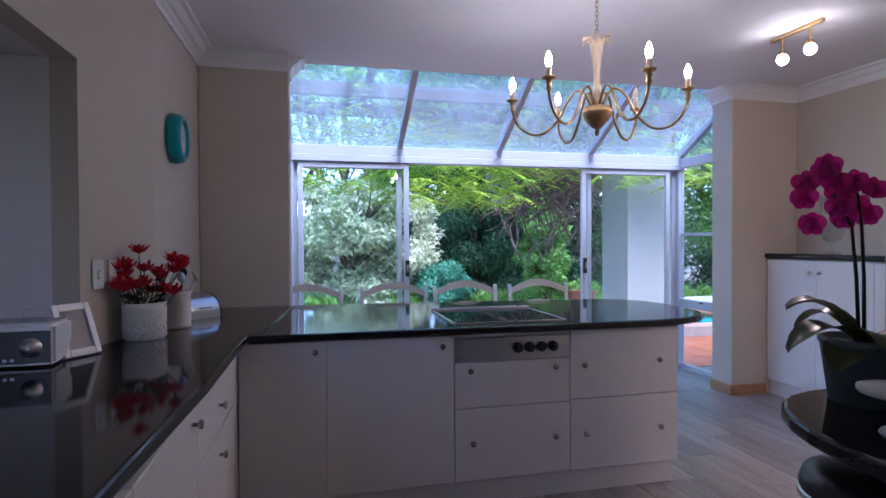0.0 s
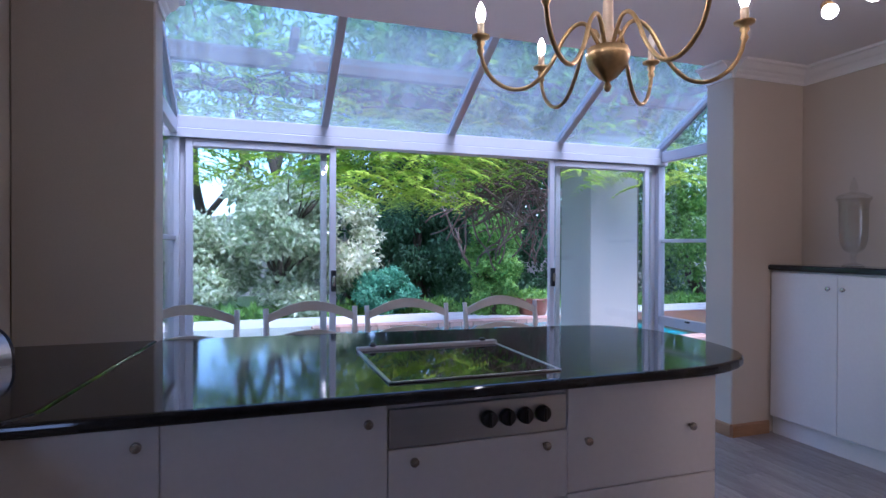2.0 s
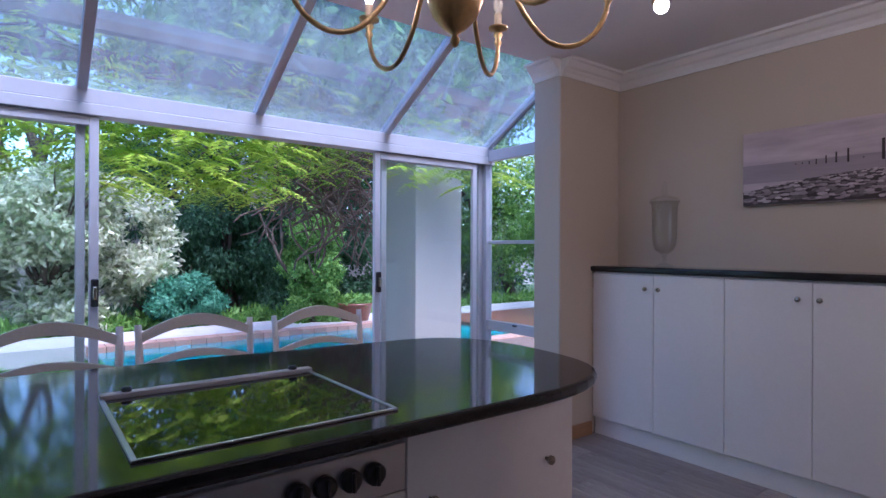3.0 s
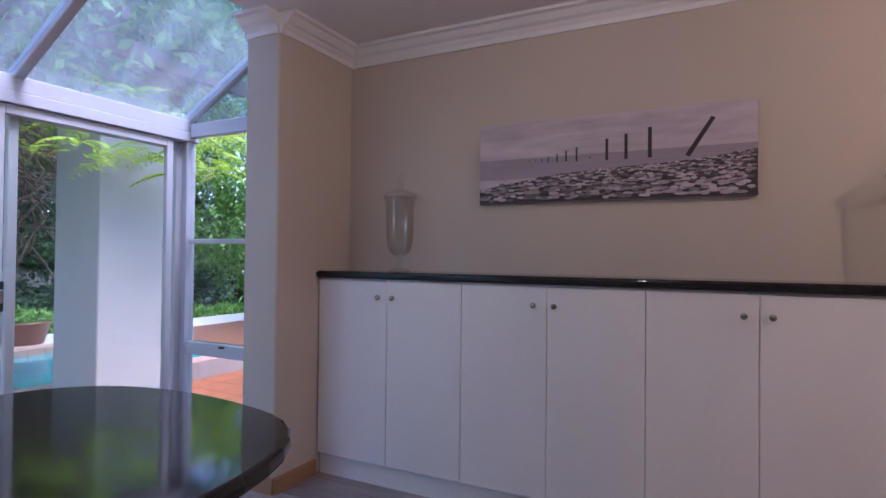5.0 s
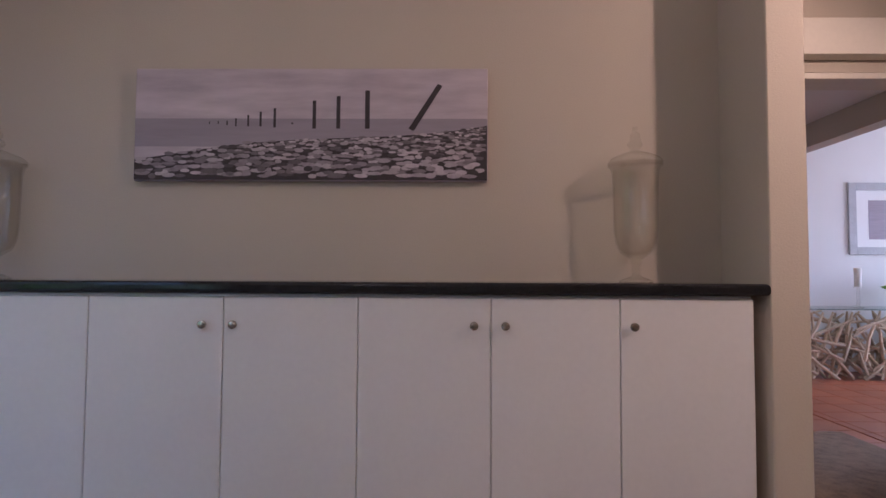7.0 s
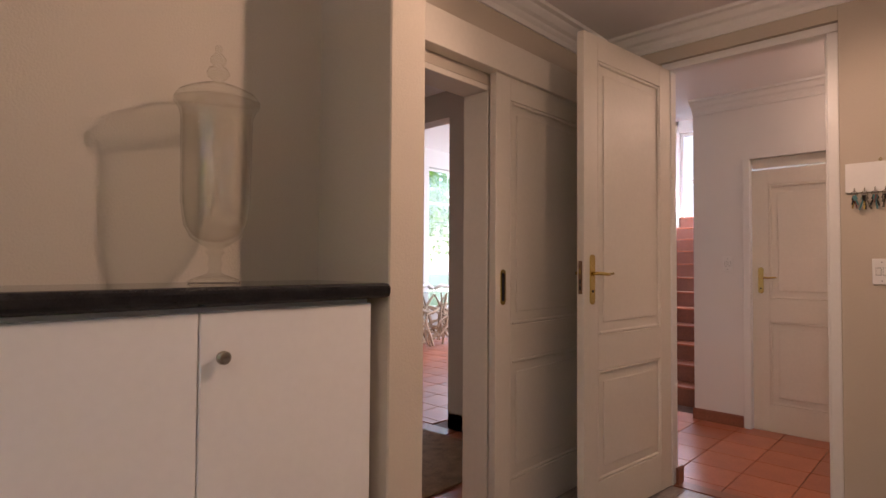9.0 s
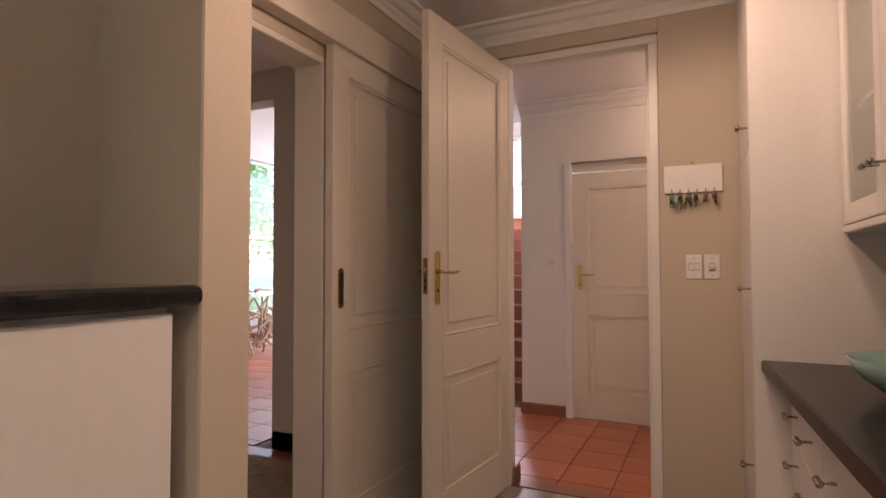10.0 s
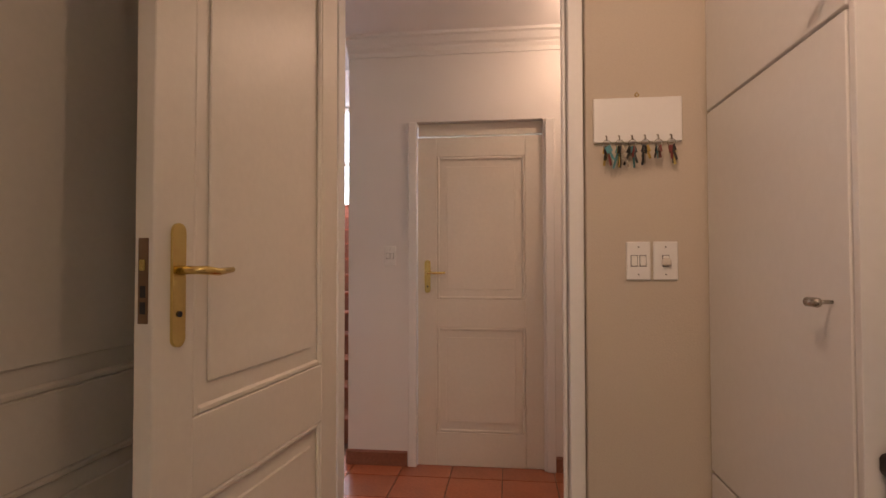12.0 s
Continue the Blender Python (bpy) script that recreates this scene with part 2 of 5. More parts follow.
def tube(points, radius, seg=8, bm=None):
    b = bmesh.new()
    pts = [Vector(p) for p in points]
    rad = radius if hasattr(radius, "__len__") else [radius] * len(pts)
    rings, side = [], None
    for k, p in enumerate(pts):
        d = (pts[min(k + 1, len(pts) - 1)] - pts[max(k - 1, 0)]).normalized()
        if side is None:
            side = d.orthogonal().normalized()
        side = (side - d * side.dot(d)).normalized()
        up = d.cross(side)
        rings.append([b.verts.new(p + (side * math.cos(a) + up * math.sin(a)) * rad[k]) for a in (2 * math.pi * i / seg for i in range(seg))])
    for r, q in zip(rings, rings[1:]):
        for i in range(seg):
            b.faces.new((r[i], r[(i + 1) % seg], q[(i + 1) % seg], q[i]))
    b.faces.new(rings[0]), b.faces.new(rings[-1])
    if bm is None:
        return b
    join(bm, b)
    return bm


def prism(outline, z0, z1, bevel=0.0, seg=3):
    b = bmesh.new()
    f = b.faces.new([b.verts.new((x, y, z0)) for x, y in outline])
    r = bmesh.ops.extrude_face_region(b, geom=[f])
    for v in r["geom"]:
        if isinstance(v, bmesh.types.BMVert):
            v.co.z = z1
    if bevel:
        edges = [e for e in b.edges if abs(e.verts[0].co.z - e.verts[1].co.z) < 1e-6]
        bmesh.ops.bevel(b, geom=edges, offset=bevel, segments=seg, affect="EDGES", profile=0.5)
    return b


def along(a, c, profile, flip=1):
    """A moulding: profile of (out, up) swept level from a to c; out is to the left of the way."""
    a, c = Vector(a), Vector(c)
    d = (c - a).normalized()
    out = Vector((-d.y, d.x, 0)) * flip
    b = bmesh.new()
    r = [[b.verts.new(p + out * o + Vector((0, 0, u))) for o, u in profile] for p in (a, c)]
    n = len(profile)
    for i in range(n):
        b.faces.new((r[0][i], r[0][(i + 1) % n], r[1][(i + 1) % n], r[1][i]))
    b.faces.new(r[0]), b.faces.new(r[1])
    return b


def thing(name, place, label, category, group=""):
    e = new(name)
    e.location = place
    tagged(e, label, category, group)
    return e


def solid(name, dims, material, bevel=0.0, label=""):
    return tagged(part(name, box(*dims, bevel=bevel), material), label, "", "", "structure")


def local(bm, parent):
    """Moves a mesh drawn in world places into its parent's own space."""
    bm.transform(Matrix.Translation(-Vector(parent.location)))
    return bm


def wpart(name, bm, material, parent, label="", smooth=False):
    return part(name, local(bm, parent), material, parent, label, smooth)


def leaf_blob(blobs, count, size, seed, long=1.8, hang=0.0, shell=0.55):
    """Many small folded leaves scattered through ellipsoids: (centre, radii)."""
    r = np.random.RandomState(seed)
    vol = np.array([b[1][0] * b[1][1] * b[1][2] for b in blobs]) ** (2 / 3)
    which = r.choice(len(blobs), count, p=vol / vol.sum())
    c = np.array([b[0] for b in blobs])[which]
    rad = np.array([b[1] for b in blobs])[which]
    d = r.normal(size=(count, 3))
    d /= np.linalg.norm(d, axis=1)[:, None]
    k = (shell + (1 - shell) * r.rand(count, 1)) * (1 + 0.12 * r.normal(size=(count, 1)))
    p = c + d * rad * k
    a = r.normal(size=(count, 3))
    a[:, 2] -= hang
    a /= np.linalg.norm(a, axis=1)[:, None]
    s = np.cross(a, d + 0.4 * r.normal(size=(count, 3)))
    s /= np.linalg.norm(s, axis=1)[:, None] + 1e-9
    z = size * (0.6 + 0.8 * r.rand(count, 1))
    up = np.cross(a, s)
    v = np.stack([p, p + a * z * 0.45 * long + s * z * 0.42 + up * z * 0.12, p + a * z * long, p + a * z * 0.45 * long - s * z * 0.42 + up * z * 0.12], 1).reshape(-1, 3)
    i = np.arange(count) * 4
    faces = np.stack([i, i + 1, i + 2, i, i + 2, i + 3], 1).reshape(-1, 3)
    me = bpy.data.meshes.new("leaves")
    me.from_pydata(v.tolist(), [], faces.tolist())
    b = bmesh.new()
    b.from_mesh(me)
    bpy.data.meshes.remove(me)
    return b


# ---- structure: walls, ceiling, floor ----
tagged(part("wall_west", prism([(1.67, 4.87), (1.765, 4.87), (1.885, 5.45), (1.90, 6.475), (1.90, 6.9), (1.67, 6.9)], 0, CEIL), WALL), "", "", "", "structure")
solid("wall_west_over_niche", (1.67, 1.765, 2.0, 4.87, 2.03, CEIL), WALL)
solid("niche_side", (1.25, 1.67, 4.87, 5.0, 0, CEIL), WALLW)
solid("niche_back", (1.1, 1.25, 2.0, 5.0, 0, CEIL), WALLW)
solid("niche_top", (1.25, 1.67, 2.0, 4.87, 2.03, 2.18), WALLW)
solid("wall_west_south", (1.67, 1.765, -0.9, 2.0, 0, CEIL), WALL)
solid("wall_south", (1.67, 4.7, -1.05, -0.9, 0, CEIL), WALL)
solid("wall_nib", (1.901, 2.49, 6.475, 6.72, 0, CEIL), WALL, 0.008)
solid("wall_column", (6.09, 6.75, 6.475, 6.72, 0, CEIL), WALL, 0.008)
solid("wall_east", (6.75, 6.9, 3.27, 6.72, 0, CEIL), WALL)
solid("wall_return", (6.425, 7.0, 3.14, 3.27, 0, CEIL), WALL, 0.004)
solid("wall_sliding", (7.0, 7.15, 1.04, 2.13, 0, CEIL), WALL)
solid("wall_sliding_over", (7.0, 7.15, 2.13, 3.27, 2.12, CEIL), WALL)
solid("wall_sliding_end", (7.0, 7.15, 3.14, 3.27, 0, 2.12), WALL)
solid("wall_hall", (4.6, 5.765, 0.90, 1.04, 0, CEIL), WALL, 0.003)
solid("wall_hall_over", (5.765, 6.62, 0.90, 1.04, 2.43, CEIL), WALL)
solid("wall_hall_east", (6.62, 7.15, 0.90, 1.04, 0, CEIL), WALL)
solid("wall_block", (4.34, 4.78, 0.90, 3.80, 0, CEIL), WALL, 0.006)
solid("wall_block_south", (4.55, 4.7, -1.05, 0.90, 0, CEIL), WALL)
solid("hall_wall_far", (4.7, 5.80, -0.70, -0.55, 0, CEIL), WALLW)
solid("hall_wall_far_over", (5.80, 6.58, -0.70, -0.55, 2.092, CEIL), WALLW)
solid("hall_wall_far_east", (6.58, 6.99, -0.70, -0.55, 0, CEIL), WALLW)
solid("hall_wall_west", (4.7, 4.85, -0.55, 0.90, 0, CEIL), WALLW)
solid("stair_wall", (6.89, 6.99, -3.6, -0.70, 0, 3.6), WALLW)
solid("stair_wall_east", (8.25, 8.40, -3.6, 0.90, 0, 3.6), WALLW)
solid("stair_wall_end", (6.99, 8.25, -3.75, -3.6, 0, 1.35), WALLW)
solid("stair_wall_end_over", (6.99, 8.25, -3.75, -3.6, 3.1, 3.6), WALLW)
solid("lobby_wall_south", (7.15, 8.25, 0.93, 1.08, 0, CEIL), WALL)
solid("lobby_wall_south_over", (8.25, 11.9, 0.93, 1.08, 2.40, 3.2), WALL)
solid("lobby_wall_south_east", (10.7, 11.9, 0.93, 1.08, 0, 2.40), WALL)
solid("lobby_ceiling", (8.4, 12.0, 1.08, 3.24, CEIL, CEIL + 0.15), CEILM)
solid("lobby_wall_north", (7.15, 11.9, 3.10, 3.24, 0, CEIL), WALL)
solid("ceiling", (1.0, 8.4, -1.05, 6.62, CEIL, CEIL + 0.2), CEILM)
solid("stair_ceiling", (6.9, 8.4, -3.75, -1.05, 3.6, 3.8), CEILM)
solid("slab", (1.0, 6.98, -1.05, 7.55, -0.25, -0.012), GROUT)
solid("slab_lobby", (6.98, 13.2, -4.5, 6.0, -0.25, -0.012), GROUT)
# dining room
solid("dining_wall_far", (11.9, 12.1, -2.35, 3.24, 0, 3.2), WALLW)
solid("dining_wall_far_low", (11.9, 12.1, -4.5, -2.35, 0, 0.5), WALLW)
solid("dining_wall_far_over", (11.9, 12.1, -4.5, -2.35, 2.9, 3.2), WALLW)
solid("dining_wall_west_south", (8.25, 8.40, -4.5, -3.6, 0, 3.2), WALLW)
solid("dining_ceiling", (8.25, 12.1, -4.5, 1.08, 3.2, 3.35), CEILM)

CORNICE = [(0, 0), (0, -0.11), (0.012, -0.11), (0.016, -0.085), (0.03, -0.07), (0.035, -0.06), (0.055, -0.05), (0.075, -0.028), (0.08, -0.02), (0.105, -0.015), (0.11, 0)]


def cornice(a, c):
    ob = part("cornice", along((*a, CEIL), (*c, CEIL), CORNICE), TRIM, None, smooth=False)
    tagged(ob, "white moulded plaster cornice at the ceiling", "", "", "structure")


cornice((1.90, 6.475), (1.885, 5.45))
cornice((1.885, 5.45), (1.765, 4.87))
cornice((1.765, 4.87), (1.765, -0.9))
cornice((2.49, 6.475), (1.90, 6.475))
cornice((2.49, 6.72), (2.49, 6.475))
cornice((6.09, 6.475), (6.09, 6.72))
cornice((6.75, 6.475), (6.09, 6.475))
cornice((6.75, 3.27), (6.75, 6.475))
cornice((6.425, 3.27), (6.75, 3.27))
cornice((6.425, 3.14), (6.425, 3.27))
cornice((7.0, 3.14), (6.425, 3.14))
cornice((7.0, 1.04), (7.0, 3.14))
cornice((4.78, 1.04), (7.0, 1.04))
cornice((4.78, 3.80), (4.78, 1.04))
cornice((4.34, 3.80), (4.78, 3.80))
cornice((4.34, 0.9), (4.34, 3.80))
cornice((4.85, -0.55), (6.99, -0.55))


def skirting(a, c, material=SKIRT, h=0.09, label="orange-brown wooden skirting at the floor"):
    prof = [(0, 0), (0.014, 0), (0.014, h - 0.012), (0.006, h), (0, h)]
    tagged(part("baseboard", along((*a, 0), (*c, 0), prof), material), label, "", "", "structure")


skirting((6.425, 6.475), (6.09, 6.475))
skirting((6.09, 6.475), (6.09, 6.72))
skirting((7.0, 3.14), (6.425, 3.14), TRIM, 0.09, "white skirting at the floor")
skirting((4.85, -0.55), (5.735, -0.55), TERRAS, 0.09, "terracotta tile skirting")
skirting((6.62, -0.55), (6.99, -0.55), TERRAS, 0.09, "terracotta tile skirting")
skirting((6.56, 0.90), (6.56, 0.98), TERRAS, 0.1, "terracotta tile skirting")
skirting((6.99, -0.55), (6.99, -0.7), TERRAS, 0.09, "terracotta tile skirting")
skirting((8.25, 1.08), (7.15, 1.08), TERRAS, 0.12, "terracotta tile skirting")

# ---- glazed bay ----
GY, GX0, GX1, TR = 7.50, 2.45, 6.33, 2.115
RISE_Y = 6.66
bay = tagged(new("window_1"), "white aluminium glazed bay with sloping glass roof and sliding doors", "", "", "structure")
bay.location = (4.4, GY, 0)


def bar(name, dims, bevel=0.004, parent=bay, material=ALU):
    return wpart(name, box(*dims, bevel=bevel), material, parent)


bar("window_frame", (GX0 - 0.05, GX1 + 0.05, GY - 0.04, GY + 0.05, TR - 0.02, TR + 0.06))
bar("window_frame", (GX0 - 0.05, GX1 + 0.05, GY - 0.05, GY + 0.06, TR - 0.085, TR - 0.022))
bar("window_frame", (GX0 - 0.05, GX1 + 0.05, GY - 0.05, GY + 0.06, 0.0, 0.025))
for x in (GX0, GX1):
    bar("window_frame", (x - 0.035, x + 0.035, GY - 0.035, GY + 0.035, 0.026, TR - 0.086))
for side, x in ((0, GX0), (1, GX1)):
    bar("window_frame", (x - 0.025, x + 0.025, 6.73, GY - 0.052, TR - 0.06, TR + 0.03))
    bar("window_frame", (x - 0.025, x + 0.025, 6.73, GY - 0.037, 0.64, 0.72))
    bar("window_frame", (x - 0.015, x + 0.015, 6.755, GY - 0.037, 1.36, 1.39))
    bar("window_frame", (x - 0.025, x + 0.025, 6.73, GY - 0.037, 0.026, 0.06))
    bar("window_frame", (x - 0.022, x + 0.022, 6.725, 6.75, 0.06, 0.638))
    bar("window_frame", (x - 0.022, x + 0.022, 6.725, 6.75, 0.722, TR - 0.062))
    for z0, z1 in ((0.06, 0.64), (0.72, 1.36), (1.39, 2.04)):
        pn = bar("pane", (x - 0.003, x + 0.003, 6.752, GY - 0.037, z0, z1), 0, bay, PANE)
        pn.visible_shadow = False
    wpart("latch", box(x - 0.045 if side else x + 0.026, x - 0.026 if side else x + 0.045, 7.10, 7.14, 0.70, 0.715, 0.003), DARK, bay)
# sloping roof
ROOF_A, ROOF_C = Vector((0, GY + 0.01, TR + 0.055)), Vector((0, RISE_Y - 0.02, CEIL + 0.05))


def slope_bar(x, w=0.022, h=0.03):
    b = bmesh.new()
    bmesh.ops.create_cube(b, size=1)
    d = ROOF_C - ROOF_A
    up = Vector((0, -d.z, d.y)).normalized() * -1
    for v in b.verts:
        v.co = Vector((x + v.co.x * 2 * w, 0, 0)) + ROOF_A + d * (v.co.y + 0.5) + up * v.co.z * 2 * h
    bmesh.ops.bevel(b, geom=b.edges, offset=0.004, segments=1, affect="EDGES")
    return b


MULL = (3.42, 4.37, 5.315)
for x in (GX0,) + MULL + (GX1,):
    wpart("rafter", slope_bar(x), ALU, bay)
edges = (GX0,) + MULL + (GX1,)
for a, c in zip(edges, edges[1:]):
    b = bmesh.new()
    n = Vector((0, ROOF_C.z - ROOF_A.z, -(ROOF_C.y - ROOF_A.y))).normalized() * 0.003
    q = [ROOF_A + Vector((a + 0.022, 0, 0)), ROOF_A + Vector((c - 0.022, 0, 0)), ROOF_C + Vector((c - 0.022, 0, 0)), ROOF_C + Vector((a + 0.022, 0, 0))]
    b.faces.new([b.verts.new(p + n) for p in q])
    b.faces.new([b.verts.new(p - n) for p in reversed(q)])
    pn = wpart("pane", b, PANED, bay, "hazy streaked roof pane")
    pn.visible_shadow = False
for x in (GX0, GX1):
    b = bmesh.new()
    for dx in (-0.003, 0.003):
        b.faces.new([b.verts.new((x + dx, y, z)) for y, z in ((6.735, TR + 0.03), (GY - 0.02, TR + 0.03), (6.735, CEIL - 0.02))])
    pn = wpart("pane", b, PANED, bay)
    pn.visible_shadow = False


def sliding_leaf(name, x0, x1, y, handle_x, label, hx=0):
    leaf = thing(name, ((x0 + x1) / 2, y, 0.026), label, "sliding door", "sliding glass doors")
    s = 0.045
    z0, z1 = 0.028, TR - 0.088
    for dims in ((x0, x0 + s, z0, z1), (x1 - s, x1, z0, z1)):
        wpart("stile", box(dims[0], dims[1], y - 0.018, y + 0.018, dims[2], dims[3], 0.004), ALU, leaf)
    wpart("rail", box(x0 + s, x1 - s, y - 0.018, y + 0.018, z1 - 0.05, z1, 0.004), ALU, leaf)
    wpart("rail", box(x0 + s, x1 - s, y - 0.018, y + 0.018, z0, z0 + 0.08, 0.004), ALU, leaf)
    pn = wpart("pane", box(x0 + s, x1 - s, y - 0.003, y + 0.003, z0 + 0.08, z1 - 0.05), PANE, leaf)
    pn.visible_shadow = False
    if handle_x:
        h = wpart("lock", box(handle_x - 0.018, handle_x + 0.018, y - 0.045, y - 0.019, 1.0, 1.15, 0.005), DARK, leaf)
        hp = Vector(leaf.location)
        b = box(handle_x - 0.01, handle_x + 0.01, y - 0.06, y - 0.046, 1.04, 1.11, 0.004)
        b.transform(Matrix.Translation(-hp))
        part("latch_lever", b, NICKEL, h)


tagged(sliding_leaf("sliding_door", 2.47, 3.44, GY + 0.03, 0, "fixed white aluminium glass leaf of the bay"), "")
sliding_leaf("sliding_door", 2.52, 3.50, GY - 0.012, 3.48, "white aluminium sliding glass leaf pushed open, black lock")
sliding_leaf("sliding_door", 5.22, 6.20, GY - 0.012, 5.245, "white aluminium sliding glass leaf pushed open, black lock")
sliding_leaf("sliding_door", 5.30, 6.30, GY + 0.03, 0, "fixed white aluminium glass leaf of the bay")


# ---- kitchen cabinets ----
def knob(parent, x, y, z, way, r=0.014, material=NICKEL, long=0.028):
    """A turned knob whose stem points along way."""
    b = lathe([(0, 0), (0.006, 0), (0.006, long * 0.5), (r, long * 0.6), (r, long * 0.92), (r * 0.75, long), (0, long)], 14)
    m = Vector(way).to_track_quat("Z", "Y").to_matrix().to_4x4()
    b.transform(Matrix.Translation(Vector((x, y, z)) - parent_place(parent)) @ m)
    return part("knob", b, material, parent, "", True)


def parent_place(ob):
    p = Vector((0, 0, 0))
    while ob:
        p += ob.location
        ob = ob.parent
    return p


def bar_pull(parent, x, y, z, way, length=0.045):
    """A short ribbed barrel pull on one stem, lying across the way."""
    w = Vector(way)
    side = w.cross(Vector((0, 0, 1))).normalized()
    b = tube([Vector((0, 0, 0)), w * 0.03], 0.004, 8)
    c = w * 0.035
    r = [0.006, 0.0095, 0.007, 0.0095, 0.0095, 0.007, 0.0095, 0.006]
    tube([c + side * length * (k / 7 - 0.5) for k in range(8)], r, 10, b)
    b.transform(Matrix.Translation(Vector((x, y, z)) - parent_place(parent)))
    return part("handle", b, NICKEL, parent, "polished nickel barrel handle", True)


def front(parent, axis, plane, out, a0, a1, z0, z1, knobs, name="door", t=0.018, pull=False, material=CAB):
    """A flat door or drawer front on the plane, opening toward out."""
    g = 0.0013
    f0, f1 = (plane, plane + out * t) if out > 0 else (plane - t, plane)
    if axis == "y":
        d = (a0 + g, a1 - g, f0, f1, z0 + g, z1 - g)
    else:
        d = (f0, f1, a0 + g, a1 - g, z0 + g, z1 - g)
    door = part(name, local(box(*d, bevel=0.0025), parent), material, parent)
    for a, z in knobs:
        p = (a, plane + out * t, z) if axis == "y" else (plane + out * t, a, z)
        way = (0, out, 0) if axis == "y" else (out, 0, 0)
        if pull:
            bar_pull(door, *p, way)
        else:
            knob(door, *p, way)
    return door


KY = 5.118


def unit_y(x0, x1, label, fronts, depth=0.58):
    u = thing("base_cabinet", ((x0 + x1) / 2, KY + depth / 2, 0), label, "kitchen cabinet", "peninsula cabinets")
    wpart("body", box(x0, x1, KY + 0.001, KY + depth, 0.13, 0.858), CAB, u)
    wpart("plinth", box(x0, x1 - (0.012 if x1 > 4.5 else 0), KY + 0.012, KY + depth - 0.02, 0, 0.129), CAB, u)
    for f in fronts:
        front(u, "y", KY, -1, *f)
    return u


unit_y(2.31, 2.702, "white flat-front base cabinet with one knob, in the peninsula", [(2.31, 2.702, 0.125, 0.855, [(2.649, 0.808)])])
unit_y(2.702, 3.318, "white flat-front base cabinet, wide door with one knob", [(2.702, 3.318, 0.125, 0.855, [(3.255, 0.806)])])
hobu = unit_y(3.318, 3.935, "white base cabinet under the hob with two pan drawers", [
    (3.318, 3.935, 0.49, 0.716, [(3.396, 0.678), (3.847, 0.676)], "drawer"), (3.318, 3.935, 0.125, 0.488, [(3.407, 0.317), (3.847, 0.319)], "drawer")])
unit_y(3.935, 4.57, "white base cabinet with two deep drawers at the peninsula's end", [
    (3.935, 4.57, 0.498, 0.855, [(4.007, 0.674), (4.445, 0.68)], "drawer"), (3.935, 4.57, 0.125, 0.496, [(4.017, 0.316), (4.455, 0.319)], "drawer")])
cp = wpart("control_panel", box(3.322, 3.931, KY - 0.02, KY - 0.001, 0.719, 0.838, 0.003), STEEL, hobu, "brushed steel control panel")
for x in (3.645, 3.709, 3.773, 3.837):
    b = lathe([(0, 0), (0.027, 0), (0.026, 0.018), (0.020, 0.022), (0, 0.022)], 18)
    box(-0.004, 0.004, -0.022, 0.022, 0.02, 0.03, bm=b)
    b.transform(Matrix.Translation(Vector((x, KY - 0.02, 0.782)) - parent_place(cp)) @ Vector((0, -1, 0)).to_track_quat("Z", "Y").to_matrix().to_4x4())
    part("dial", b, DARK, cp, "", True)

# left run of base cabinets
LX = 2.29


def unit_x(y0, y1, label, fronts):
    u = thing("base_cabinet", ((LX + 1.88) / 2, (y0 + y1) / 2, 0), label, "kitchen cabinet", "wall run cabinets")
    wpart("body", box(1.88, LX - 0.001, y0, y1, 0.13, 0.858), CAB, u)
    wpart("plinth", box(1.90, LX - 0.03, y0, y1, 0, 0.129), CAB, u)
    for f in fronts:
        front(u, "x", LX, 1, *f)
    return u


unit_x(4.99, 5.6, "white corner base cabinet with a plain filler front", [(4.992, 5.098, 0.125, 0.855, [])])
unit_x(4.21, 4.99, "white base cabinet with a stack of drawers, knobs on them", [
    (4.21, 4.988, 0.632, 0.855, [(4.60, 0.727)], "drawer"), (4.21, 4.988, 0.43, 0.63, [(4.60, 0.547)], "drawer"), (4.21, 4.988, 0.125, 0.428, [(4.60, 0.34)], "drawer")])
for y in (3.61, 3.01):
    unit_x(y, y + 0.598, "white flat-front base cabinet under the wall counter", [(y, y + 0.598, 0.125, 0.855, [(y + 0.54, 0.80)])])

# worktops
tagged(part("worktop", prism([(1.26, 2.4), (2.265, 2.4), (2.295, 3.446), (1.26, 3.446)], 0.862, 0.90, 0.014), STONE), "polished black granite worktop on the wall cabinets", "worktop")
tagged(part("worktop", prism([(1.26, 3.45), (2.295, 3.45), (2.33, 4.25), (2.355, 5.085), (2.41, 5.16), (2.53, 6.27), (1.895, 6.27), (1.88, 5.452), (1.76, 4.866), (1.26, 4.866)], 0.862, 0.90, 0.014), STONE), "polished black granite worktop running into the corner", "worktop")
pen = [(2.36, 5.055), (4.36, 5.045), (4.46, 5.05), (4.54, 5.06), (4.62, 5.08), (4.69, 5.108), (4.75, 5.145), (4.80, 5.19), (4.84, 5.245), (4.868, 5.31), (4.888, 5.385), (4.903, 5.47), (4.912, 5.56), (4.915, 5.65), (4.910, 5.74), (4.896, 5.82), (4.874, 5.895), (4.84, 5.96), (4.795, 6.015), (4.735, 6.06), (4.66, 6.09), (4.56, 6.11), (3.82, 6.17), (3.16, 6.235), (2.534, 6.27), (2.414, 5.158), (2.358, 5.082)]
tagged(part("worktop", prism(pen, 0.862, 0.90, 0.014), STONE, smooth=False), "polished black granite peninsula worktop with rounded end", "worktop")

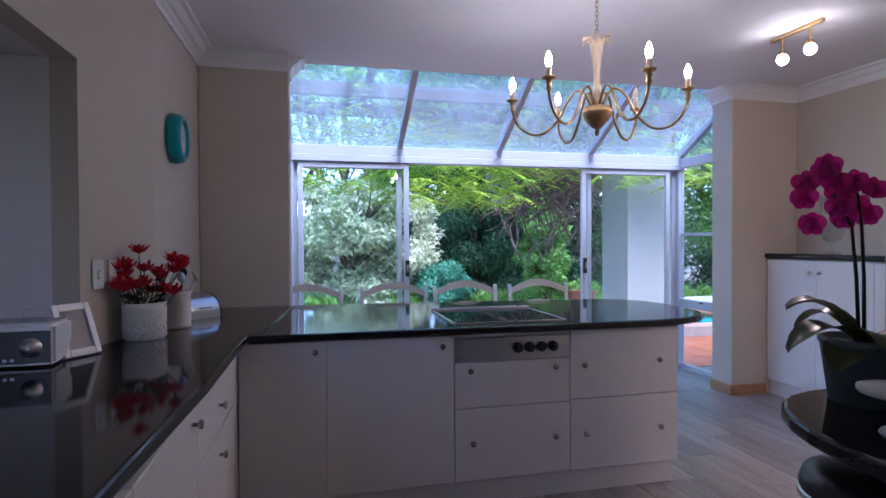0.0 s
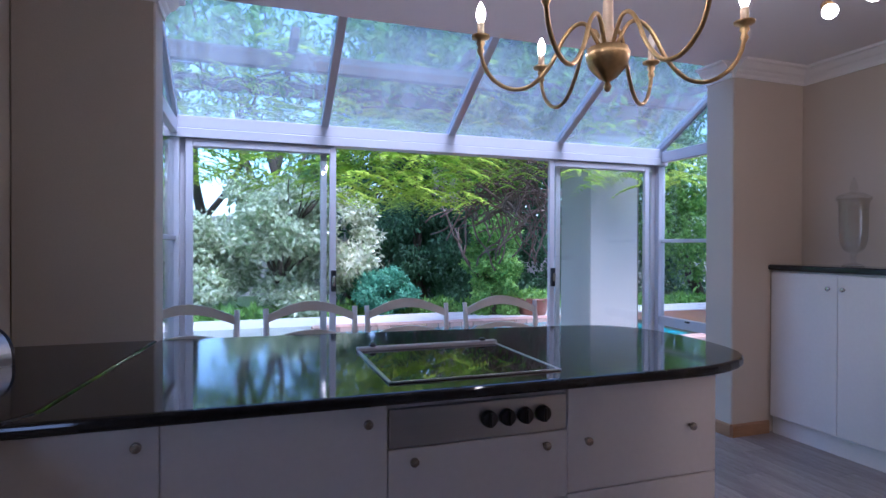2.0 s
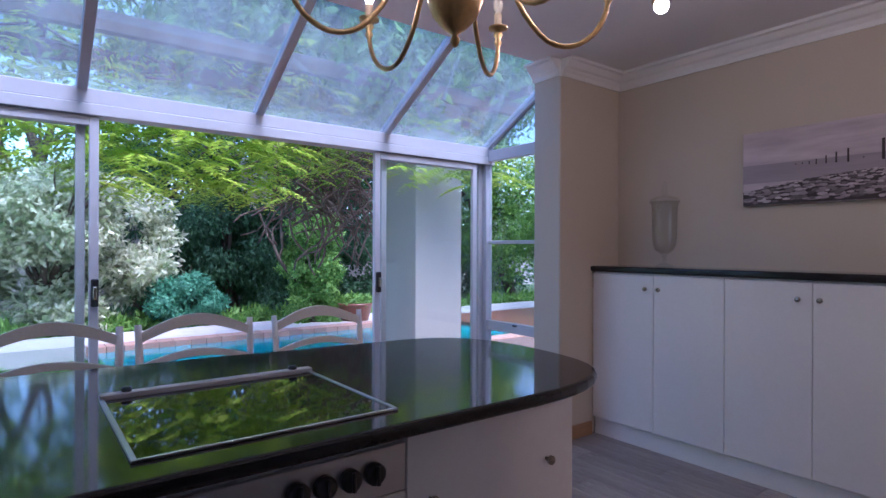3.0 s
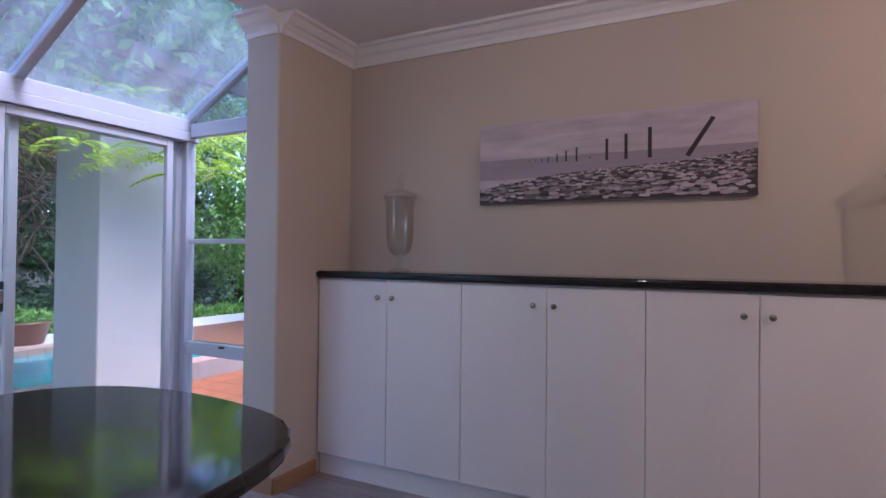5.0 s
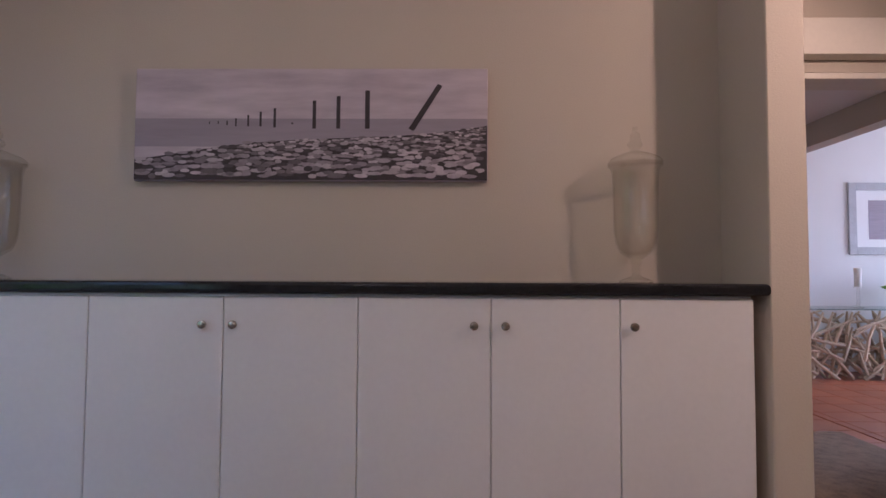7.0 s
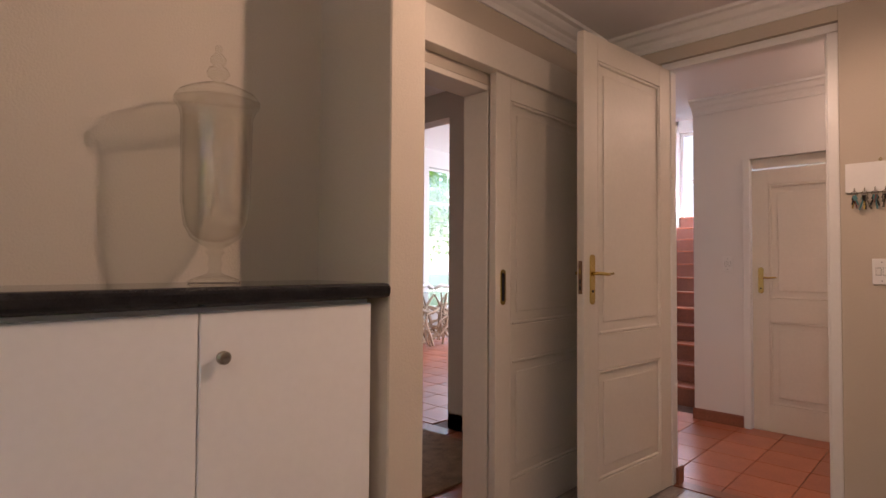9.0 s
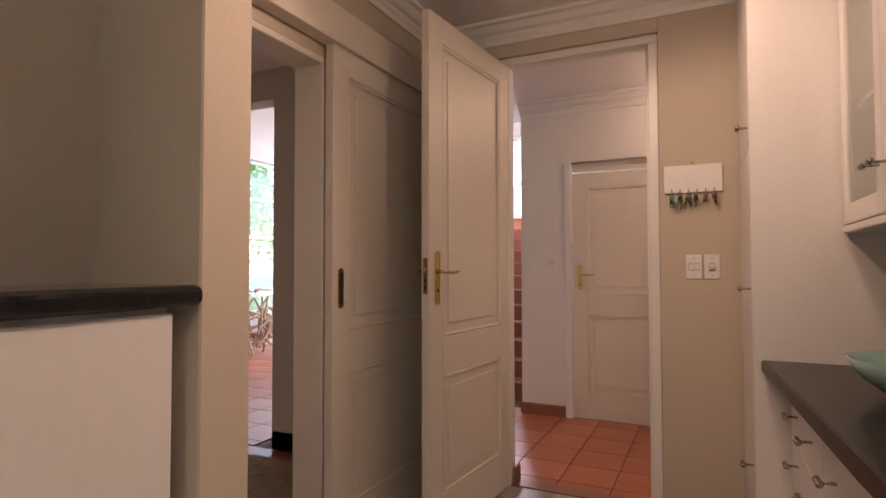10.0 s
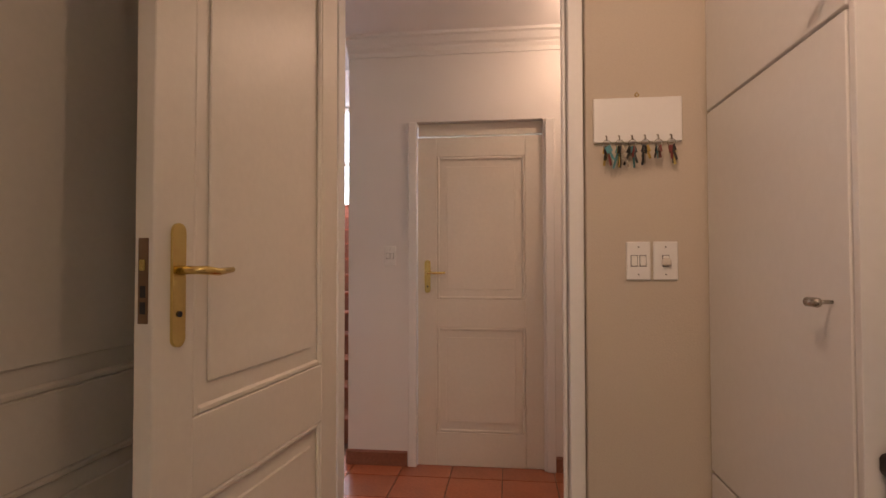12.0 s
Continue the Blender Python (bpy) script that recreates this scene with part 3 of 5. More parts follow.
# hob
hob = thing("hob", (3.64, 5.45, 0.9), "black ceramic hob with steel edge set in the granite worktop", "hob")
wpart("glass", box(3.345, 3.933, 5.166, 5.69, 0.9005, 0.9045, 0.001), GLASSB, hob)
for d in ((3.333, 3.3445, 5.156, 5.70), (3.9335, 3.945, 5.156, 5.70), (3.345, 3.933, 5.156, 5.1655)):
    wpart("edge_strip", box(*d, 0.9005, 0.907, 0.001), STEEL, hob)
v = wpart("rear_strip", box(3.335, 3.95, 5.70, 5.733, 0.9005, 0.917, 0.003), ALU, hob)
for x in (3.40, 3.885):
    b = lathe([(0.014, 0), (0.014, 0.008), (0.008, 0.012), (0, 0.012)], 14, (x, 5.716, 0.9175))
    b.transform(Matrix.Translation(-parent_place(v)))
    part("screw_cap", b, DARK, v)

# right counter with the orchid
oc = [(3.67, 2.2), (3.67, 3.14), (3.672, 3.27), (3.682, 3.37), (3.702, 3.46), (3.735, 3.54), (3.78, 3.61), (3.835, 3.665), (3.90, 3.705), (3.98, 3.73), (4.1, 3.74), (4.334, 3.74), (4.334, 2.2)]
tagged(part("worktop", prism(oc, 0.862, 0.90, 0.014), STONE), "polished black granite counter end with rounded corner", "worktop")
u = thing("base_cabinet", (4.2, 2.6, 0), "white base cabinet under the rounded counter", "kitchen cabinet", "block cabinets")
wpart("body", box(3.90, 4.334, 2.2, 3.0, 0.13, 0.858), CAB, u)
wpart("plinth", box(3.94, 4.334, 2.2, 2.98, 0, 0.129), CAB, u)
sup = thing("counter_support", (4.28, 3.5, 0), "white panel carrying the counter's overhang", "panel")
wpart("panel", box(4.24, 4.334, 3.002, 3.72, 0, 0.861, 0.002), CAB, sup)
stl = thing("bar_stool", (3.88, 3.45, 0), "round black padded stool pushed under the counter end", "stool")
part("seat", lathe([(0, 0.71), (0.13, 0.71), (0.145, 0.725), (0.15, 0.75), (0.14, 0.778), (0.10, 0.79), (0, 0.795)], 36), DARK, stl, "", True)
part("rim", lathe([(0.146, 0.722), (0.152, 0.722), (0.152, 0.736), (0.146, 0.736)], 36), STEEL, stl, "", True)
part("pedestal", lathe([(0, 0.03), (0.025, 0.03), (0.025, 0.709), (0, 0.709)], 16), STEEL, stl, "", True)
part("base", lathe([(0, 0), (0.17, 0), (0.17, 0.01), (0.03, 0.029), (0, 0.029)], 32), STEEL, stl, "", True)

# sideboard
SY = [6.466, 5.988, 5.531, 5.076, 4.626, 4.185, 3.759, 3.32]
SX = 6.452


def side_unit(y0, y1, doors, label):
    u = thing("sideboard_cabinet", (6.60, (y0 + y1) / 2, 0), label, "sideboard cabinet", "sideboard cabinets")
    wpart("body", box(SX + 0.001, 6.745, y0, y1, 0.12, 1.16), CAB, u)
    wpart("plinth", box(SX + 0.01, 6.745, y0, y1, 0, 0.119), CAB, u)
    for d in doors:
        front(u, "x", SX, -1, d[0], d[1], 0.125, 1.153, [(d[2], 1.06)])
    return u


side_unit(SY[2], SY[0], [(SY[1], SY[0], 6.039), (SY[2], SY[1], 5.944)], "white two-door cabinet of the long sideboard, beside the column")
side_unit(SY[4], SY[2], [(SY[3], SY[2], 5.139), (SY[4], SY[3], 5.037)], "white two-door cabinet of the long sideboard")
side_unit(SY[6], SY[4], [(SY[5], SY[4], 4.242), (SY[6], SY[5], 4.139)], "white two-door cabinet of the long sideboard")
side_unit(SY[7], SY[6], [(SY[7], SY[6], 3.718)], "white single-door cabinet at the sideboard's end")
tagged(part("worktop", prism([(6.413, 3.275), (6.748, 3.275), (6.748, 6.472), (6.413, 6.472)], 1.163, 1.203, 0.013), STONE), "black granite top along the white sideboard", "worktop")

# ---- chairs ----
def chair():
    c = thing("dining_chair", (0, 0, 0), "cream painted wooden chair with arched top rail at the peninsula", "chair", "chairs at the peninsula")
    w = 0.25
    for s in (-1, 1):
        part("back_leg", tube([(s * w * 0.92, 0.03, 0), (s * w * 0.94, 0, 0.45), (s * w, 0.02, 0.72), (s * w * 1.02, 0.055, 0.965)], [0.017, 0.02, 0.018, 0.015], 8), CHAIR, c, "", True)
        part("front_leg", tube([(s * w * 0.88, -0.40, 0), (s * w * 0.88, -0.40, 0.44)], [0.015, 0.02], 8), CHAIR, c, "", True)
    part("seat", box(-0.235, 0.235, -0.43, -0.005, 0.44, 0.475, 0.012, 2), CHAIR, c)

    def rail(z, h, arch, y, t=0.018):
        b = bmesh.new()
        n = 16
        rows = []
        for k in range(n + 1):
            u2 = k / n * 2 - 1
            a = arch * (1 - u2 * u2) * (1.3 - 0.3 * u2 * u2)
            yy = y + 0.02 * (1 - u2 * u2)
            top = z + h + a
            low = z + a * 0.85
            rows.append([b.verts.new((u2 * (w - 0.008), yy + dy, zz)) for dy, zz in ((-t / 2, low), (t / 2, low), (t / 2, top), (-t / 2, top))])
        for p, q in zip(rows, rows[1:]):
            for i in range(4):
                b.faces.new((p[i], p[(i + 1) % 4], q[(i + 1) % 4], q[i]))
        b.faces.new(rows[0]), b.faces.new(rows[-1])
        return b

    part("top_rail", rail(0.885, 0.045, 0.055, 0.045), CHAIR, c)
    part("slat", rail(0.76, 0.028, 0.035, 0.025), CHAIR, c)
    part("slat", rail(0.64, 0.028, 0.03, 0.012), CHAIR, c)
    for z in (0.18, 0.27):
        part("stretcher", tube([(-w * 0.9, -0.395, z), (w * 0.9, -0.395, z)], 0.009, 8), CHAIR, c, "", True)
    for s in (-1, 1):
        part("stretcher", tube([(s * w * 0.88, -0.39, 0.22), (s * w * 0.92, 0.01, 0.22)], 0.009, 8), CHAIR, c, "", True)
    return c


c0 = chair()
c0.location = (2.60, 6.74, 0)
c0.rotation_euler = (0, 0, radians(1))
for x, y, a in ((3.262, 6.76, -1), (3.847, 6.76, 0.5), (4.482, 6.76, 1.5)):
    copy_thing(c0, pose(x, y, 0, 0, 0, a))

# ---- chandelier ----
ch = thing("chandelier", (4.105, 5.12, CEIL), "antique brass six-arm chandelier with candle bulbs, hanging on a chain", "chandelier")
C0 = Vector((4.10, 5.12, 0))


def cpart(name, b, m, label="", smooth=True, parent=None):
    b.transform(Matrix.Translation(Vector((4.10, 5.12, 0)) - (parent_place(parent) if parent else Vector(ch.location))))
    return part(name, b, m, parent or ch, label, smooth)


cpart("bowl", lathe([(0, 1.865), (0.008, 1.87), (0.014, 1.885), (0.007, 1.90), (0.03, 1.915), (0.062, 1.95), (0.075, 1.985), (0.076, 2.0), (0.068, 2.005), (0.07, 2.015), (0.05, 2.02), (0.02, 2.025), (0, 2.025)], 28), DULLBRASS)
cpart("stem", lathe([(0.02, 2.02), (0.03, 2.05), (0.02, 2.09), (0.016, 2.2), (0.022, 2.26), (0.03, 2.31), (0.034, 2.35), (0.02, 2.37), (0, 2.37)], 20), IVORY, "pale gilded stem")
for k in range(6):
    a = math.pi * 2 * k / 6
    d = Vector((math.cos(a), math.sin(a), 0))
    cpart("leaf", tube([d * 0.02 + Vector((0, 0, 2.33)), d * 0.04 + Vector((0, 0, 2.375)), d * 0.075 + Vector((0, 0, 2.37)), d * 0.085 + Vector((0, 0, 2.35))], [0.006, 0.012, 0.009, 0.002], 6), IVORY)
for k in range(6):
    a = math.radians(-28) + math.pi * 2 * k / 6
    d = Vector((math.cos(a), math.sin(a), 0))
    pts = []
    ctrl = [(0.03, 2.03), (0.068, 2.10), (0.108, 2.105), (0.15, 2.06), (0.195, 1.97), (0.262, 1.90), (0.335, 1.89), (0.40, 1.93), (0.434, 1.99), (0.442, 2.045)]
    for q in range(len(ctrl) * 3 - 2):
        i, f = divmod(q, 3)
        f /= 3
        p0, p1, p2, p3 = (ctrl[max(0, min(len(ctrl) - 1, i + o))] for o in (-1, 0, 1, 2))
        v = [0.5 * (2 * p1[j] + (p2[j] - p0[j]) * f + (2 * p0[j] - 5 * p1[j] + 4 * p2[j] - p3[j]) * f * f + (3 * p1[j] - p0[j] - 3 * p2[j] + p3[j]) * f ** 3) for j in (0, 1)]
        pts.append(d * v[0] + Vector((0, 0, v[1])))
    arm = cpart("arm", tube(pts, 0.0075, 8), DULLBRASS)
    e = d * 0.442 - Vector((0, 0, 0.015))
    cpart("cup", lathe([(0.006, 2.03), (0.014, 2.045), (0.009, 2.06), (0.016, 2.072), (0.013, 2.085), (0.032, 2.092), (0.034, 2.10), (0.015, 2.102), (0, 2.102)], 18, e), DULLBRASS, "", True, arm)
    cpart("candle_sleeve", lathe([(0.013, 2.102), (0.013, 2.145), (0.010, 2.148), (0, 2.148)], 14, e), IVORY, "", True, arm)
    lit = k != 1
    cpart("bulb", lathe([(0.008, 2.148), (0.015, 2.165), (0.0165, 2.18), (0.012, 2.20), (0.004, 2.218), (0, 2.222)], 14, e), BULB if lit else BULBOFF, "lit flame bulb" if lit else "unlit flame bulb", True, arm)
for q in range(10):
    z = 2.385 + q * 0.024
    pts = [Vector((0.009 * math.cos(t) * (q % 2), 0.009 * math.cos(t) * ((q + 1) % 2), z + 0.016 * math.sin(t))) for t in [i * math.pi / 5 for i in range(11)]]
    cpart("chain_link", tube(pts, 0.0022, 5), DULLBRASS)

# ---- track spotlight ----
ts = thing("spotlight_track", (5.55, 5.22, CEIL), "dark bronze ceiling track with two lit spotlights", "spotlight")
wpart("bar", box(5.535, 5.565, 5.12, 5.50, CEIL - 0.022, CEIL - 0.001, 0.003), DULLBRASS, ts)
BULBS = mat("lit reflector bulb", (1, 0.95, 0.85), 0.3, var=0, bump=0, emit=((1.0, 0.84, 0.62), 9))
for x, y in ((5.49, 5.41), (5.53, 5.21)):
    hd = wpart("head", tube([(5.55, y, CEIL - 0.024), (5.55, y, CEIL - 0.10)], 0.007, 8), DULLBRASS, ts)
    b = tube([(5.565, y + 0.02, CEIL - 0.11), (5.53, y - 0.02, CEIL - 0.15)], [0.026, 0.032], 16)
    b.transform(Matrix.Translation(-parent_place(hd)))
    part("shade", b, DULLBRASS, hd, "", True)
    b = bmesh.new()
    bmesh.ops.create_uvsphere(b, u_segments=16, v_segments=10, radius=0.034)
    b.transform(Matrix.Translation(Vector((5.515, y - 0.035, CEIL - 0.168)) - parent_place(hd)))
    part("bulb", b, BULBS, hd, "lit reflector bulb", True)

# ---- doors ----
def panel_door(parent, w, h, t=0.04, m=CREAM, split=0.86, hinge=0):
    """A two-panel leaf in its parent's x-z plane, from x=0 to w, with sunk panels."""
    s, r = 0.115, 0.12
    z2, z3 = split, split + 0.17
    for a, c, d, e in ((0, s, 0, h), (w - s, w, 0, h)):
        part("stile", box(a, c, -t / 2, t / 2, d, e, 0.002), m, parent)
    for d, e in ((0, 0.2), (z2, z3), (h - r, h)):
        part("rail", box(s, w - s, -t / 2, t / 2, d, e, 0.002), m, parent)
    for d, e in ((0.2, z2), (z3, h - r)):
        part("panel", box(s, w - s, -t / 2 + 0.012, t / 2 - 0.012, d, e), m, parent)
        for y in (-1, 1):
            b = bmesh.new()
            y0, y1 = sorted((y * (t / 2 - 0.012), y * (t / 2 - 0.001)))
            for q in ((s, s + 0.02, d, e), (w - s - 0.02, w - s, d, e), (s + 0.02, w - s - 0.02, d, d + 0.02), (s + 0.02, w - s - 0.02, e - 0.02, e)):
                box(q[0], q[1], y0, y1, q[2], q[3], 0.006, bm=b)
            part("moulding", b, m, parent)
            b = box(s + 0.06, w - s - 0.06, *sorted((y * (t / 2 - 0.012), y * (t / 2 - 0.006))), d + 0.06, e - 0.06, 0.004)
            part("raised_field", b, m, parent)


def capsule(x, z, r, half, y0, y1):
    """A plate in the x-z plane with round ends."""
    b = bmesh.new()
    ring = []
    for k in range(24):
        a = 2 * math.pi * k / 24
        ring.append((x + r * math.cos(a), z + math.sin(a) * r + (half - r if math.sin(a) >= 0 else r - half)))
    lo, hi = ([b.verts.new((u, yy, w)) for u, w in ring] for yy in (y0, y1))
    b.faces.new(lo), b.faces.new(hi)
    for k in range(24):
        b.faces.new((lo[k], lo[(k + 1) % 24], hi[(k + 1) % 24], hi[k]))
    return b


def lever(parent, x, y, z, out, way, plate=0.24):
    """A lever handle on a long brass plate."""
    p = part("handle_plate", capsule(x, z - plate * 0.12, 0.019, plate / 2, *sorted((y, y + out * 0.006))), BRASS, parent, "brass lever handle on a long plate")
    b = tube([(x, y, z), (x, y + out * 0.045, z), (x + way * 0.01, y + out * 0.052, z), (x + way * 0.06, y + out * 0.05, z - 0.004), (x + way * 0.115, y + out * 0.046, z)], [0.009, 0.008, 0.009, 0.008, 0.006], 10)
    part("lever", b, BRASS, p, "", True)
    b = tube([(x, y + out * 0.0065, z - 0.085), (x, y + out * 0.009, z - 0.085)], 0.006, 8)
    part("keyhole", b, DARK, p)


# hall door, standing open into the kitchen
hd = thing("door_1", (6.590, 1.015, 0.008), "tall white two-panel door standing open into the kitchen, brass lever handle", "door")
ang = math.atan2(0.84, 0.080)
hd.rotation_euler = (0, 0, ang)
panel_door(hd, 0.845, 2.375, m=CREAM, split=0.735)
lever(hd, 0.782, 0.021, 1.205, 1, -1)
lever(hd, 0.782, -0.021, 1.205, -1, -1)
part("lock_plate", box(0.8452, 0.847, -0.011, 0.011, 1.107, 1.265, 0.001), LOCKB, hd)
for z in (1.125, 1.155):
    part("keep", box(0.8472, 0.8476, -0.006, 0.006, z, z + 0.022), DARK, hd)
part("strike_bolt", box(0.8472, 0.851, -0.006, 0.006, 1.205, 1.225, 0.001), BRASS, hd)

# frame of the hall opening
FR = "door_frame"


def frame_piece(dims, label="white painted door frame", m=TRIM, name=FR, bevel=0.003):
    return tagged(part(name, box(*dims, bevel=bevel), m), label, "", "", "structure")


frame_piece((5.768, 5.815, 0.925, 1.015, 0, 2.385))
frame_piece((6.57, 6.617, 0.925, 1.0, 0, 2.385))
frame_piece((5.768, 6.617, 0.925, 1.015, 2.387, 2.428))
frame_piece((5.817, 5.83, 0.93, 0.965, 0, 2.37))
tagged(solid("threshold", (5.768, 6.617, 0.90, 0.99, -0.011, 0.004), TERRAS), "terracotta threshold")
# far hall door, shut
fd = thing("door_2", (5.79, -0.60, 0.0), "closed cream two-panel door at the hall's end, brass lever handle", "door")
panel_door(fd, 0.77, 2.0, m=CREAM, split=0.835)
lever(fd, 0.77 - 0.06, 0.021, 1.17, 1, -1, 0.2)
frame_piece((5.735, 5.786, -0.60, -0.53, 0, 2.088))
frame_piece((6.563, 6.612, -0.60, -0.53, 0, 2.088))
frame_piece((5.801, 6.562, -0.69, -0.60, 2.014, 2.090), m=CREAM)

# sliding door
sd = thing("door_3", (6.967, 1.215, 0.01), "cream two-panel sliding door, pushed aside along the wall, brass recessed pull", "door")
sd.rotation_euler = (0, 0, radians(90))
panel_door(sd, 0.94, 2.17, m=CREAM, split=0.78)
b = capsule(0.885, 1.135, 0.020, 0.085, 0.0205, 0.0235)
pl = part("pull_plate", b, BRASS, sd, "brass recessed finger pull")
part("recess", capsule(0.885, 1.135, 0.011, 0.068, 0.0236, 0.0242), DARK, pl)
frame_piece((6.925, 6.998, 1.10, 3.138, 2.172, 2.33), "cream painted pelmet board over the sliding door", CREAM, "trim")
frame_piece((6.998, 7.13, 3.115, 3.139, 0.0, 2.118), "cream painted door lining", CREAM)
frame_piece((6.998, 7.152, 2.132, 2.155, 0.0, 2.118), "cream painted door lining", CREAM)
frame_piece((6.996, 7.152, 2.157, 3.113, 2.09, 2.118), "cream painted door lining", CREAM)

# ---- tall cabinet and hall counter ----
TX = 5.39
tall = thing("tall_cabinet", (5.08, 1.40, 0), "tall white pantry cabinet with three doors beside the hall door", "tall cabinet")
wpart("body", box(4.79, TX - 0.001, 1.045, 1.755, 0.0, 2.50), CAB, tall)
wpart("side_panel", box(4.785, TX + 0.016, 1.757, 1.775, 0.0, 2.50, 0.001), CAB, tall)
for z0, z1, kz in ((0.08, 0.604, 0.51), (0.608, 1.678, 1.152), (1.682, 2.49, 1.748)):
    front(tall, "x", TX, 1, 1.05, 1.753, z0, z1, [(1.695, kz)], "door", 0.018, True)
wc = [(5.385, 1.78), (5.318, 2.85), (5.29, 3.30), (5.25, 3.42), (5.18, 3.50), (5.08, 3.53), (4.784, 3.53), (4.784, 1.78)]
tagged(part("worktop", prism(wc, 0.864, 0.908, 0.012), STONEG), "brown-black stone worktop between the tall cabinet and the corner", "worktop")
for y0, y1 in ((1.78, 2.38), (2.38, 2.98)):
    u = thing("base_cabinet", (5.05, (y0 + y1) / 2, 0), "white base cabinet with drawers and barrel handles", "kitchen cabinet", "hall side cabinets")
    wpart("body", box(4.79, 5.279, y0, y1, 0.10, 0.858), CAB, u)
    wpart("plinth", box(4.79, 5.22, y0, y1, 0, 0.099), CAB, u)
    for z0, z1, kz in ((0.66, 0.85, 0.755), (0.39, 0.657, 0.60), (0.11, 0.387, 0.33)):
        front(u, "x", 5.28, 1, y0, y1, z0, z1, [(y0 + 0.16, kz)] + ([(y1 - 0.16, kz)]), "drawer", 0.018, True)
u = thing("base_cabinet", (5.05, 3.2, 0), "white end base cabinet under the rounded counter", "kitchen cabinet", "hall side cabinets")
wpart("body", box(4.79, 5.235, 2.981, 3.42, 0.10, 0.858), CAB, u)
# wall cabinet with glass doors
wcab = thing("wall_cabinet", (4.95, 2.4, 1.37), "white wall cabinet with glass doors and crockery inside", "wall cabinet")
WX = 5.118
for d in ((4.785, WX, 1.786, 1.804, 1.37, 2.5), (4.785, WX, 3.2, 3.218, 1.37, 2.5), (4.785, WX, 1.804, 3.2, 1.37, 1.388), (4.785, WX, 1.804, 3.2, 2.48, 2.5), (4.785, 4.80, 1.804, 3.2, 1.388, 2.48)):
    wpart("carcass", box(*d), CAB, wcab)
wpart("light_rail", box(4.79, WX + 0.022, 1.782, 3.22, 1.345, 1.368, 0.004), CAB, wcab)
for z in (1.75, 2.12):
    wpart("shelf", box(4.80, WX - 0.02, 1.805, 3.199, z, z + 0.016), CAB, wcab)
for k in range(3):
    y0, y1 = 1.79 + k * 0.475, 1.79 + (k + 1) * 0.475 - 0.003
    dr = thing("door", (0, 0, 0), "", "")
    for key in ("label", "category"):
        if key in dr:
            del dr[key]
    dr.parent = wcab
    for d in ((y0, y0 + 0.06, 1.372, 2.498), (y1 - 0.06, y1, 1.372, 2.498), (y0 + 0.06, y1 - 0.06, 1.372, 1.435), (y0 + 0.06, y1 - 0.06, 2.435, 2.498)):
        b = box(WX + 0.001, WX + 0.021, d[0], d[1], d[2], d[3], 0.003)
        b.transform(Matrix.Translation(-Vector(wcab.location)))
        part("door_frame", b, CAB, dr)
    b = box(WX + 0.009, WX + 0.012, y0 + 0.06, y1 - 0.06, 1.435, 2.435)
    b.transform(Matrix.Translation(-Vector(wcab.location)))
    part("pane", b, PANE, dr)
    ky = y1 - 0.03 if k % 2 == 0 else y0 + 0.03
    bar_pull(dr, WX + 0.021, ky, 1.50, (1, 0, 0))

# bowls in and under the wall cabinet
def bowl(name, place, r, h, m, label):
    b = thing(name, place, label, "bowl")
    part("bowl_body", lathe([(0, 0), (r * 0.42, 0), (r * 0.5, 0.012), (r * 0.8, h * 0.5), (r, h), (r * 0.96, h), (r * 0.76, h * 0.55), (r * 0.45, 0.022), (0, 0.018)], 36), m, b, "", True)
    return b


bowl("serving_bowl", (4.95, 2.05, 1.767), 0.105, 0.09, POT, "white china bowl on the cabinet shelf")
bowl("cereal_bowl", (4.94, 1.92, 1.389), 0.08, 0.06, POT, "white china bowl in the wall cabinet")
for i in range(6):
    p = thing("plate", (4.94, 2.12, 1.389 + i * 0.009), "white plate in a stack in the wall cabinet", "plate", "stack of plates")
    part("dish", lathe([(0, 0), (0.05, 0), (0.095, 0.007), (0.093, 0.008), (0.05, 0.003), (0, 0.003)], 28), POT, p, "", True)
gb = bowl("glass_bowl", (5.07, 2.33, 0.908), 0.17, 0.10, TEALG, "wide celadon glass bowl on the stone worktop")
for i in range(5):
    pc = thing("pine_cone", (5.07 + 0.045 * math.cos(i * 1.3), 2.33 + 0.045 * math.sin(i * 1.3), 0.933), "dark pine cone lying in the glass bowl", "pine cone", "cones in the bowl")
    b = bmesh.new()
    rr = random.Random(i)
    for k in range(60):
        f = k / 60
        a = k * 2.4
        rad = 0.026 * math.sin(math.pi * (0.12 + 0.82 * f))
        join(b, box(-0.004, 0.004, -0.002, 0.008, -0.0012, 0.0012), Matrix.Translation((rad * math.cos(a), rad * math.sin(a), 0.055 * f)) @ pose(0, 0, 0, 20, 0, math.degrees(a) - 90))
    part("scales", b, SOIL, pc)

